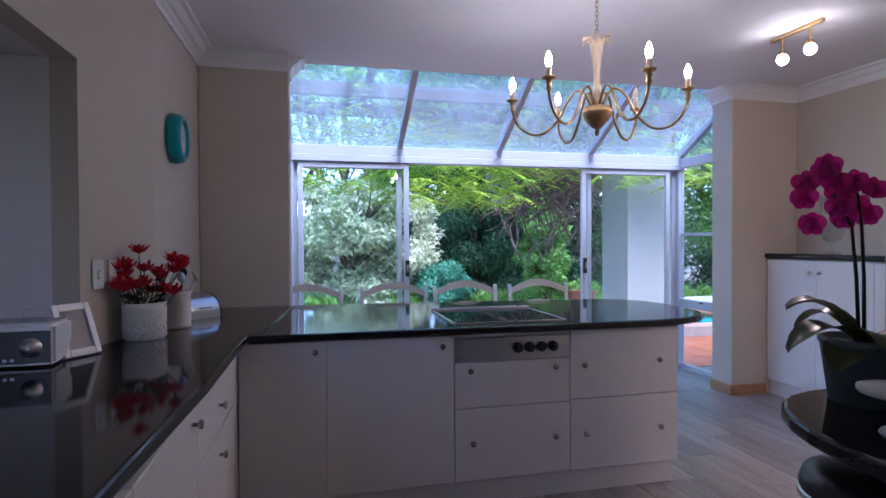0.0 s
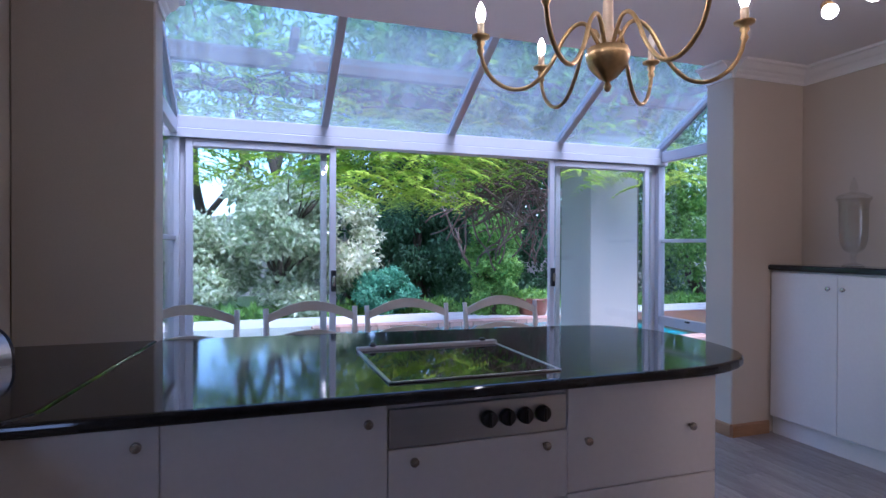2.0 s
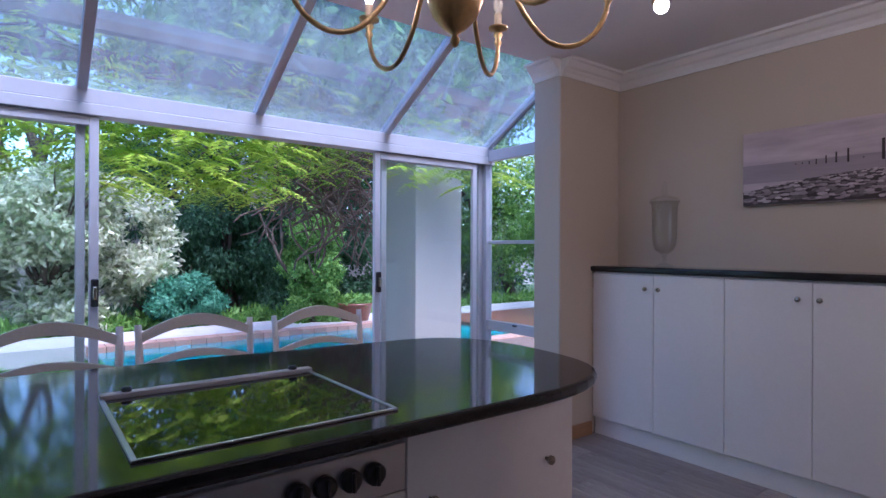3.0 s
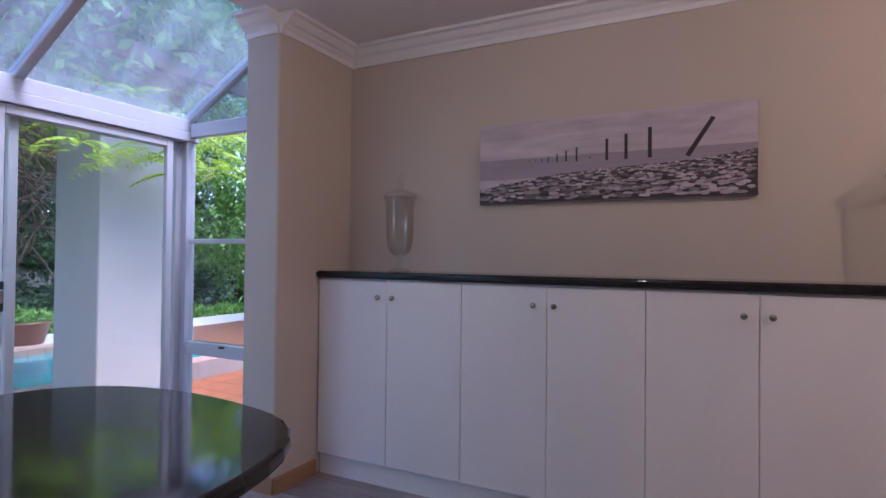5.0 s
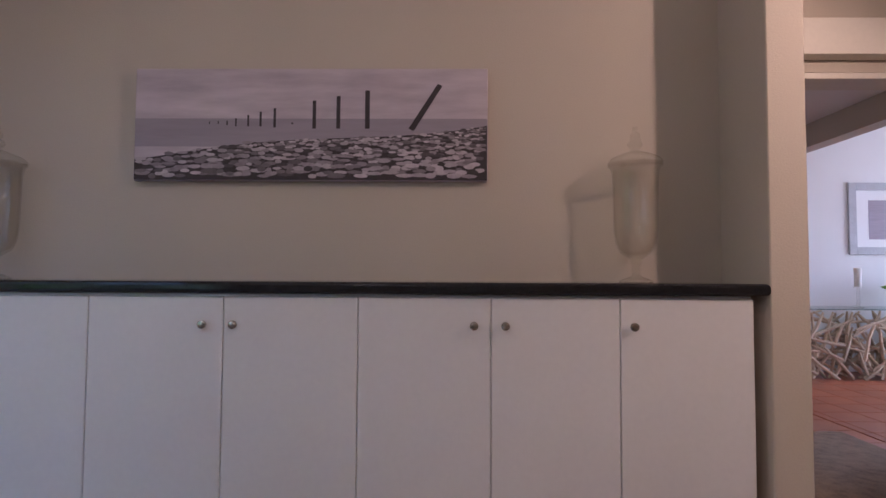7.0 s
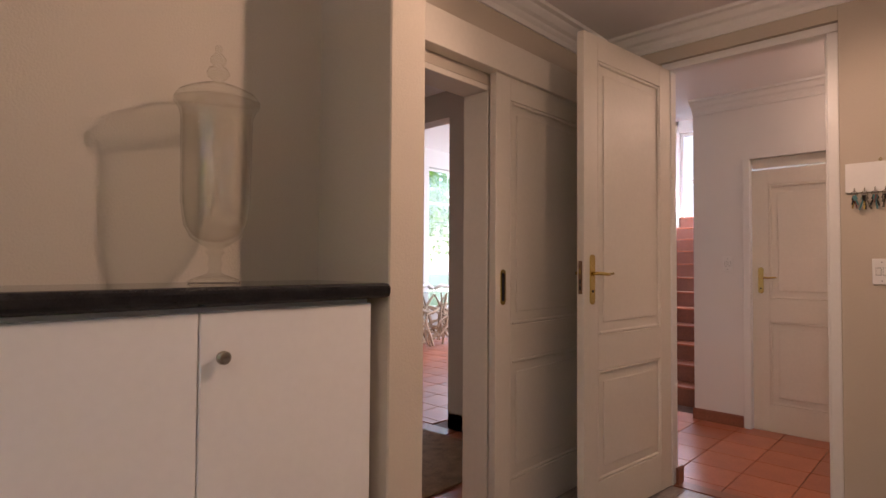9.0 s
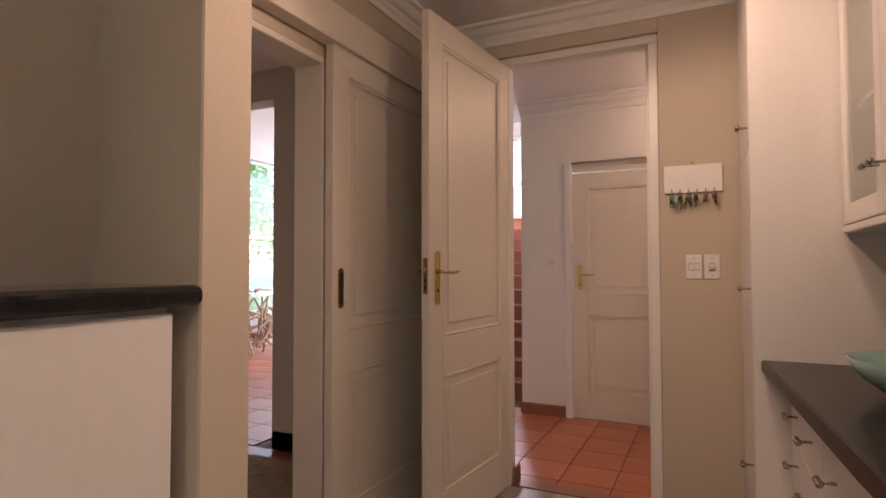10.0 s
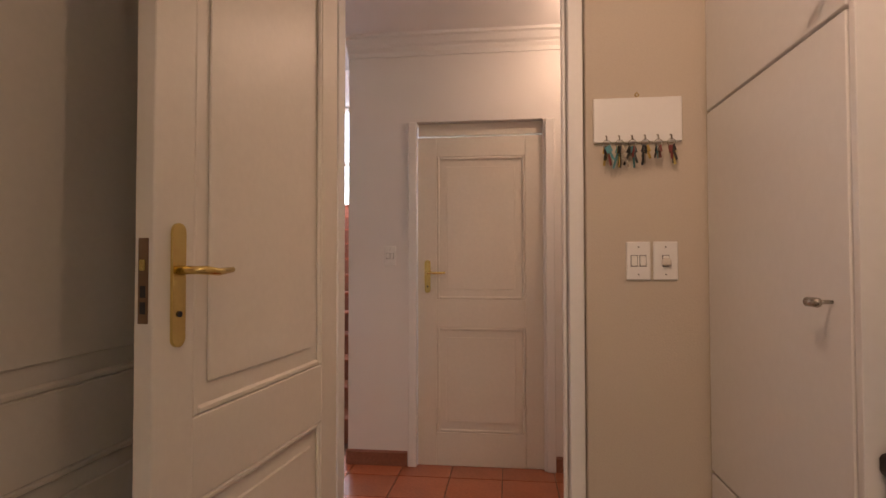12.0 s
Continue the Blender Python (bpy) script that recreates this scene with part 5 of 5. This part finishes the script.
# ---- dining room ----
w3 = tagged(new("window_3"), "tall white gridded window of the dining room", "", "", "structure")
w3.location = (11.95, -3.5, 0.5)
for y in (-4.45, -3.75, -3.05, -2.38):
    wpart("window_frame", box(11.96, 12.01, y - 0.02, y + 0.02, 0.505, 2.895, 0.003), TRIM, w3)
for z in (0.53, 1.1, 1.7, 2.3, 2.87):
    wpart("glazing_bar", box(11.965, 12.005, -4.47, -2.36, z - 0.02, z + 0.02, 0.003), TRIM, w3)
pn = wpart("pane", box(11.982, 11.988, -4.49, -2.36, 0.505, 2.895), PANE, w3)
pn.visible_shadow = False
dt = thing("driftwood_table", (11.5, -1.6, 0), "console table of woven bleached driftwood sticks with a glass top", "table")
b = bmesh.new()
rd2 = random.Random(8)
for k in range(330):
    y = rd2.uniform(-3.1, 0.2)
    z = rd2.uniform(0.05, 0.74)
    x = 11.30 + rd2.uniform(-0.05, 0.35)
    a = rd2.uniform(0, math.pi)
    l = rd2.uniform(0.12, 0.30)
    d = Vector((rd2.uniform(-0.15, 0.15), math.cos(a), math.sin(a))) * l
    p, q = Vector((x, y, z)) - d, Vector((x, y, z)) + d
    p.z, q.z = max(0.012, min(0.80, p.z)), max(0.012, min(0.80, q.z))
    tube([p, (p + q) / 2 + Vector((rd2.uniform(-0.02, 0.02), rd2.uniform(-0.02, 0.02), 0)), q], [0.016, 0.02, 0.012], 6, b)
wpart("driftwood_frame", b, DRIFT, dt)
wpart("glass_top", box(11.15, 11.8, -3.2, 0.3, 0.835, 0.85, 0.003), TGLASS, dt, "clear glass top")
pp = thing("potted_plant", (11.5, -1.38, 0.85), "small leafy green plant in a dark pot on the glass table", "potted plant")
part("pot", lathe([(0, 0), (0.06, 0), (0.08, 0.12), (0.07, 0.12), (0, 0.10)], 20), POTG, pp, "", True)
part("crown", leaf_blob([((0, 0, 0.24), (0.26, 0.26, 0.13))], 420, 0.05, 21), G_MID, pp)
orn = thing("ornament", (11.45, -2.05, 0.85), "white curved antler-like ornament lying on the glass table", "ornament")
for k, sgn in enumerate((-1, 1, 1)):
    part("prong", tube([(0, 0.05 * k, 0.03), (0.02, sgn * 0.15, 0.07 + 0.02 * k), (0.0, sgn * 0.3, 0.05), (0.0, sgn * (0.38 + 0.04 * k), 0.02 + 0.06 * k)], [0.03, 0.03, 0.022, 0.008], 8), POT, orn, "", True)
cst = thing("candle_holder", (11.5, -0.68, 0.85), "white pillar candle on a glass holder on the table", "candle holder")
part("holder", lathe([(0, 0), (0.06, 0), (0.02, 0.03), (0.02, 0.22), (0.06, 0.25), (0, 0.25)], 18), JARG, cst, "", True)
part("candle", lathe([(0.04, 0.251), (0.04, 0.48), (0, 0.48)], 18), POT, cst, "", True)
p2 = thing("framed_picture", (11.898, -1.42, 1.98), "grey-framed picture with a white mount on the dining room wall", "picture")
for d in ((-0.56, -0.46, -0.47, 0.47), (0.46, 0.56, -0.47, 0.47), (-0.46, 0.46, -0.47, -0.37), (-0.46, 0.46, 0.37, 0.47)):
    part("frame", box(-0.03, 0.0, d[0], d[1], d[2], d[3], 0.004), mat("grey frame", (0.42, 0.42, 0.43), 0.5) if "grey frame" not in MATS else MATS["grey frame"], p2)
part("mount", box(-0.012, 0.0, -0.46, 0.46, -0.37, 0.37), PLASTIC, p2)
part("print", box(-0.014, -0.0125, -0.30, 0.30, -0.27, 0.24), SEAM, p2)
part("printed_shape", box(-0.0155, -0.0145, -0.24, -0.06, -0.22, 0.08), POTG, p2)
rg = thing("rug", (8.2, 1.75, -0.012), "brown woven jute rug on the terracotta tiles", "rug")
part("weave", box(-0.75, 0.85, -0.5, 0.55, 0.0125, 0.026, 0.005), RUG, rg)

# ---- outside ----
gr = solid("ground", (-80, 90, 7.56, 120, -0.45, -0.30), LAWN)
tagged(gr, "dark green lawn running out to the garden's end")
solid("ground_east", (13.2, 90, -60, 7.56, -0.45, -0.30), LAWN)
solid("ground_south", (-80, 13.2, -60, -4.5, -0.45, -0.30), LAWN)
solid("ground_west", (-80, 1.0, -4.5, 7.56, -0.45, -0.30), LAWN)
tagged(solid("terrace", (1.0, 13.0, 7.565, 10.2, -0.30, -0.072), GROUT), "terracotta terrace outside the bay")
tagged(solid("pool_water", (4.0, 9.9, 10.55, 12.9, -0.298, -0.14), WATER), "bright turquoise pool water")
tagged(solid("terrace_east", (9.92, 14.5, 10.21, 13.24, -0.30, -0.072), TERRAS), "terracotta paving at the pool end")
tagged(solid("pool_surround", (1.0, 14.5, 13.25, 14.4, -0.298, -0.07), PAVEW), "pale paved strip beyond the pool")
tagged(solid("house_pillar", (6.9, 7.6, 9.4, 10.1, -0.07, 3.2), RENDER, 0.01), "cream rendered pillar outside the bay")
tagged(solid("garden_wall", (-14, 24, 22.0, 22.3, -0.3, 2.2), RENDER), "rendered garden boundary wall, mostly hidden by plants")

rt = random.Random(17)


def limb(b, p, d, l, r, depth, rnd):
    pts, q, dd = [Vector(p)], Vector(p), Vector(d).normalized()
    for _ in range(4):
        dd = (dd + Vector((rnd.uniform(-0.25, 0.25), rnd.uniform(-0.25, 0.25), rnd.uniform(-0.1, 0.2)))).normalized()
        q = q + dd * l / 4
        pts.append(q.copy())
    tube(pts, [r * (1 - 0.13 * i) for i in range(5)], 6, b)
    if depth:
        for _ in range(3):
            limb(b, pts[rnd.choice((2, 3, 4))], dd + Vector((rnd.uniform(-0.9, 0.9), rnd.uniform(-0.9, 0.9), rnd.uniform(-0.1, 0.6))), l * 0.7, r * 0.5, depth - 1, rnd)


def plant(name, place, h, spread, blobs, count, size, m, seed, label, category, trunk=0.12, hang=0.0, depth=2, long=1.8, shell=0.55):
    t = thing(name, place, label, category, "garden plants")
    b = bmesh.new()
    rnd = random.Random(seed)
    for k in range(2 if depth else 1):
        limb(b, (rnd.uniform(-0.1, 0.1), rnd.uniform(-0.1, 0.1), -0.02), (rnd.uniform(-0.3, 0.3), rnd.uniform(-0.3, 0.3), 1.5), h * 0.55, trunk, depth, rnd)
    part("trunk", b, BARK, t, "", True)
    part("crown", leaf_blob(blobs, count, size, seed, long, hang, shell), m, t)
    return t


def clumps(c, rad, n, size, seed):
    """Uneven clumps over an ellipsoid, for a crown with gaps."""
    rnd = random.Random(seed)
    out = []
    for _ in range(n):
        a, e = rnd.uniform(0, 6.28), rnd.uniform(-1, 1)
        k = rnd.uniform(0.45, 1.0)
        q = math.sqrt(1 - e * e)
        s = size * rnd.uniform(0.6, 1.3)
        out.append(((c[0] + rad[0] * q * math.cos(a) * k, c[1] + rad[1] * q * math.sin(a) * k, c[2] + rad[2] * e * k), (s, s, s * 0.8)))
    return out


GZ = -0.30
plant("variegated_shrub", (3.4, 15.3, GZ), 3.6, 2, clumps((0, 0, 1.7), (2.0, 1.1, 1.45), 60, 0.42, 1), 30000, 0.075, G_VAR, 1, "large cream and green variegated shrub behind the pool", "shrub", 0.08)
plant("variegated_shrub", (0.2, 15.8, GZ), 3.4, 2, clumps((0, 0, 1.6), (1.8, 1.1, 1.5), 50, 0.42, 2), 18000, 0.08, G_VAR, 2, "large cream and green variegated shrub on the lawn's edge", "shrub", 0.08)
plant("round_shrub", (5.55, 14.9, GZ), 1.2, 1, clumps((0, 0, 0.62), (0.74, 0.66, 0.44), 40, 0.22, 3), 16000, 0.045, G_TEAL, 3, "low rounded glossy green shrub beyond the pool", "shrub", 0.03)
plant("weeping_conifer", (7.2, 17.5, GZ), 5, 2, clumps((0, 0, 2.0), (1.5, 1.1, 2.3), 60, 0.5, 4), 30000, 0.06, G_DARK, 4, "dark weeping conifer at the garden's back", "tree", 0.12, 1.8)
plant("weeping_conifer", (5.2, 18.6, GZ), 5, 2, clumps((0, 0, 2.1), (1.6, 1.1, 2.2), 50, 0.5, 5), 24000, 0.06, G_DARK, 5, "dark conifer at the garden's back", "tree", 0.12, 1.5)
plant("ivy_column", (7.6, 13.9, GZ), 2.9, 1, clumps((0, 0, 1.3), (0.50, 0.42, 1.6), 110, 0.19, 6), 42000, 0.045, G_MID, 6, "tall post thickly grown with ivy beside the pool", "climber", 0.1)
plant("tree", (1.5, 21, GZ), 9, 4, clumps((0, 0, 5.6), (5.2, 2.2, 2.8), 60, 0.8, 7), 2600, 0.10, G_MID, 7, "tall leafy tree behind the garden, sky showing through", "tree", 0.2)
plant("hedge", (13.5, 19.5, GZ), 2, 1, clumps((0, 0, 1.2), (7.0, 0.7, 1.4), 120, 0.6, 61), 26000, 0.09, G_DARK, 61, "dark clipped hedge along the garden wall", "hedge", 0.05)
plant("tree", (9.5, 20.5, GZ), 9, 4, clumps((0, 0, 4.8), (5.0, 2.2, 4.0), 90, 1.0, 8), 34000, 0.10, G_DARK, 8, "tall dark tree behind the garden", "tree", 0.2)
plant("tree", (15.5, 16.5, GZ), 8, 4, clumps((0, 0, 4.0), (3.6, 3.0, 3.6), 80, 0.8, 9), 30000, 0.08, G_MID, 9, "leafy tree beyond the terrace", "tree", 0.16)
plant("tree", (14.0, 9.5, GZ), 8, 4, clumps((0, 0, 4.2), (2.6, 3.0, 3.2), 70, 0.8, 10), 24000, 0.08, G_MID, 10, "leafy tree with a forked dark trunk at the terrace's end", "tree", 0.14)
plant("tree", (8.5, 15.2, GZ), 8, 4, clumps((0, 0, 6.0), (3.4, 2.6, 2.3), 80, 0.75, 18), 26000, 0.09, G_MID, 18, "leafy tree arching over the pool", "tree", 0.16)
plant("tree", (0.2, 13.6, GZ), 8, 4, clumps((3.2, 0, 6.6), (6.5, 1.8, 1.9), 70, 0.6, 28), 2600, 0.08, G_MID, 28, "broad leafy tree arching over the terrace", "tree", 0.16)
plant("tree", (3.6, 17.6, GZ), 8, 4, clumps((0, 0, 6.6), (3.2, 2.2, 2.2), 50, 0.6, 19), 1500, 0.09, G_MID, 19, "tall leafy tree behind the variegated shrub", "tree", 0.16)
plant("tree", (19.0, 8.0, GZ), 8, 4, clumps((0, 0, 3.4), (2.6, 5.5, 3.6), 80, 0.9, 12), 26000, 0.10, G_DARK, 12, "dark trees along the garden's side", "tree", 0.14)
plant("tree", (-5.5, 16.5, GZ), 8, 4, clumps((0, 0, 3.8), (3.8, 2.2, 3.8), 80, 0.9, 14), 26000, 0.09, G_MID, 14, "leafy tree at the lawn's far side", "tree", 0.14)
plant("tree", (18.5, -6.0, GZ), 8, 4, clumps((0, 0, 3.4), (2.6, 4.5, 3.0), 60, 0.9, 15), 12000, 0.12, G_MID, 15, "leafy tree outside the dining room", "tree", 0.14)

# wisteria over the bay
per = tagged(new("pergola"), "grey timber pergola beams carrying the climber", "pergola")
per.location = (4.8, 9.9, 0)
for y in (9.0, 10.0):
    wpart("beam", box(1.5, 8.2, y - 0.05, y + 0.05, 3.00, 3.16, 0.006), BARK, per)
for x in (1.7, 3.3, 5.0, 6.6, 8.0):
    wpart("rafter", box(x - 0.035, x + 0.035, 8.6, 10.6, 3.165, 3.27, 0.005), BARK, per)
for x in (1.7, 8.0):
    wpart("post", box(x - 0.05, x + 0.05, 9.95, 10.05, -0.07, 2.998, 0.006), BARK, per)


def fronds(seed, n, x0, x1, y0, y1, z0, z1, size):
    """Pinnate leaves: a drooping stalk with pairs of narrow leaflets."""
    r = np.random.RandomState(seed)
    vs, fs = [], []
    for _ in range(n):
        o = np.array([r.uniform(x0, x1), r.uniform(y0, y1), r.uniform(z0, z1)])
        a = r.uniform(0, 6.28)
        d = np.array([math.cos(a), math.sin(a), 0.1])
        s = np.array([-math.sin(a), math.cos(a), 0])
        l = size * r.uniform(0.7, 1.3)
        for k in range(8):
            f = (k + 1) / 8
            c = o + d * l * f + np.array([0, 0, -0.55 * l * f * f])
            for e in (-1, 1):
                t = s * e * 0.9 + d * 0.4 + np.array([0, 0, -0.35])
                q = l * 0.30 * math.sin(math.pi * (0.25 + 0.65 * f))
                w = d * q * 0.17
                i = len(vs)
                vs += [c, c + t * q * 0.5 + w, c + t * q, c + t * q * 0.5 - w]
                fs += [(i, i + 1, i + 2), (i, i + 2, i + 3)]
    me = bpy.data.meshes.new("fronds")
    me.from_pydata([tuple(v) for v in vs], [], fs)
    b = bmesh.new()
    b.from_mesh(me)
    bpy.data.meshes.remove(me)
    return b


wi = thing("wisteria", (5.0, 9.8, 2.6), "wisteria with fresh green pinnate leaves and pale blossom over the pergola", "climber")
wpart("foliage", fronds(1, 600, 1.6, 7.6, 9.0, 10.8, 2.65, 3.35, 0.34), G_BRIGHT, wi)
wpart("foliage", fronds(2, 680, 3.6, 5.4, 9.2, 10.3, 1.82, 2.75, 0.32), G_BRIGHT, wi)
wpart("foliage", fronds(4, 300, 1.9, 3.8, 9.2, 10.4, 2.0, 2.75, 0.32), G_BRIGHT, wi)
wpart("foliage", fronds(5, 130, 5.4, 6.6, 9.8, 10.8, 2.2, 2.8, 0.30), G_BRIGHT, wi)
wpart("foliage", fronds(3, 150, 6.3, 8.2, 8.6, 9.3, 2.05, 2.6, 0.30), G_BRIGHT, wi)
wpart("foliage", leaf_blob(clumps((0.6, 9.8, 3.6), (4.8, 1.2, 0.7), 60, 0.5, 31), 3000, 0.08, 31), G_MID, wi)
wpart("foliage", leaf_blob(clumps((6.4, 9.8, 3.7), (2.8, 1.2, 0.8), 60, 0.5, 32), 16000, 0.08, 32), G_MID, wi)
for x, y, z in ((5.15, 9.9, 1.95), (5.28, 9.95, 2.0), (5.05, 9.9, 2.1), (4.35, 9.8, 2.5)):
    b = leaf_blob([((x, y, z), (0.06, 0.06, 0.22))], 260, 0.022, int(x * 100), 1.2, 0, 0.2)
    wpart("blossom", b, WIST, wi, "pale lilac blossom cluster")
b = bmesh.new()
rv = random.Random(9)
VINE = mat("vine stem", (0.17, 0.115, 0.08), 0.85, var=0.2, scale=9, bump=0.004)
for k in range(230):
    p = Vector((rv.uniform(6.3, 7.6), rv.uniform(11.4, 12.4), rv.uniform(1.9, 3.2) if k % 4 else rv.uniform(1.5, 2.6)))
    pts = [p.copy()]
    d = Vector((rv.uniform(-1, 1), rv.uniform(-0.4, 0.4), rv.uniform(-0.7, 0.7)))
    for _ in range(7):
        d += Vector((rv.uniform(-0.5, 0.5), rv.uniform(-0.4, 0.4), rv.uniform(-0.5, 0.4)))
        p = p + d.normalized() * 0.14
        pts.append(p.copy())
    wpart("stem", tube(pts, rv.uniform(0.008, 0.018), 5), VINE, wi, "bare twisted brown stem", True)
wpart("foliage", leaf_blob(clumps((7.1, 12.2, 2.85), (1.0, 0.6, 0.6), 30, 0.35, 33), 7000, 0.05, 33), G_MID, wi)
b = bmesh.new()
for k in range(26):
    p = Vector((rt.uniform(1.5, 8), rt.uniform(9, 10.6), 3.2))
    pts = [p.copy()]
    for _ in range(6):
        p = p + Vector((rt.uniform(-0.3, 0.3), rt.uniform(-0.15, 0.15), rt.uniform(-0.12, 0.06)))
        pts.append(p.copy())
    tube(pts, 0.012, 5, b)
wpart("twigs", b, BARK, wi, "", True)
pl2 = thing("planter", (8.35, 13.6, -0.07), "terracotta planter with low green plants beside the pool", "planter")
part("trough", lathe([(0, 0), (0.26, 0), (0.34, 0.30), (0.36, 0.30), (0.36, 0.34), (0.31, 0.34), (0.30, 0.28), (0, 0.28)], 28), TERRAS, pl2, "", True)
part("crown", leaf_blob([((0, 0, 0.38), (0.36, 0.36, 0.12))], 900, 0.05, 51), G_MID, pl2)
bc = thing("ground_cover", (5, 14.9, GZ), "low green strap-leaved border plants beyond the pool", "plants", "", )
bc["kind"] = "stuff"
part("leaves", leaf_blob([((x * 0.5 - 8, rt.uniform(-0.3, 0.5), 0.15), (0.35, 0.35, 0.25)) for x in range(36)], 16000, 0.06, 44, 2.6, -0.8), G_MID, bc)
lawn = new("grass")
b = leaf_blob([((x, y, GZ), (1.2, 1.0, 0.03)) for x in range(-6, 5, 2) for y in (14, 13, 12, 11)], 24000, 0.03, 45, 2.2, -1.5, 0.1)
lawn2 = part("blades", b, G_MID, lawn)
tagged(lawn, "mown green lawn beside the pool", "grass", "", "stuff")


# ---- floors in pieces ----
def pieces(parent, name, material, x0, x1, y0, y1, dx, dy, z0, z1, gap, stagger=0.0, label=""):
    """Floor pieces that share one mesh, clipped ones their own."""
    cache = {}
    row = 0
    y = y0
    x = x0
    while x < x1 - 1e-4:
        w = min(dx, x1 - x) - gap
        y = y0 - (stagger * row % dy)
        while y < y1 - 1e-4:
            a, c = max(y, y0), min(y + dy, y1) - gap
            if c - a > 0.03 and w > 0.02:
                key = (round(w, 3), round(c - a, 3))
                if key not in cache:
                    me = bpy.data.meshes.new(name)
                    b = box(-w / 2, w / 2, -(c - a) / 2, (c - a) / 2, z0, z1, 0.0015)
                    b.to_mesh(me)
                    b.free()
                    me.materials.append(material)
                    cache[key] = me
                ob = new(name, cache[key])
                ob.location = Vector((x + w / 2, (a + c) / 2, 0)) - Vector(parent.location)
                ob.parent = parent
            y += dy
        x += dx
        row += 1


fl = tagged(new("floor"), "grey-brown wood-look vinyl plank floor", "", "", "structure")
pieces(fl, "plank", PLANK, 2.36, 6.99, 1.0, 7.46, 0.18, 1.22, -0.011, 0.0, 0.0012, 0.47)
fs2 = tagged(new("floor"), "plain vinyl plank floor behind the block", "", "", "structure")
pieces(fs2, "plank", PLANK, 1.1, 4.16, -0.9, 2.2, 0.18, 1.22, -0.011, -0.0005, 0.0012, 0.47)
fh = tagged(new("floor"), "red terracotta tile floor of the hall", "", "", "structure")
pieces(fh, "tile", TERRA, 4.85, 8.24, -0.69, 0.895, 0.30, 0.30, -0.011, -0.001, 0.006)
fdn = tagged(new("floor"), "terracotta tile floor of lobby and dining room", "", "", "structure")
pieces(fdn, "tile", TERRA, 7.16, 11.88, 1.09, 3.09, 0.33, 0.33, -0.0105, -0.0015, 0.006)
pieces(fdn, "tile", TERRA, 8.42, 11.88, -3.3, 1.08, 0.33, 0.33, -0.0105, -0.0015, 0.006)
te = tagged(new("pavement"), "red terracotta tiles of the terrace", "", "", "structure")
pieces(te, "tile", TERRA, 2.0, 8.6, 7.57, 9.37, 0.30, 0.30, -0.0715, -0.055, 0.006)
cop = tagged(new("pavement"), "brick paved coping round the pool", "", "", "structure")
pieces(cop, "paver", PAVE, 3.9, 9.9, 10.20, 10.54, 0.22, 0.33, -0.2, -0.06, 0.008)
pieces(cop, "paver", PAVE, 3.9, 9.9, 12.91, 13.24, 0.22, 0.33, -0.2, -0.06, 0.008)
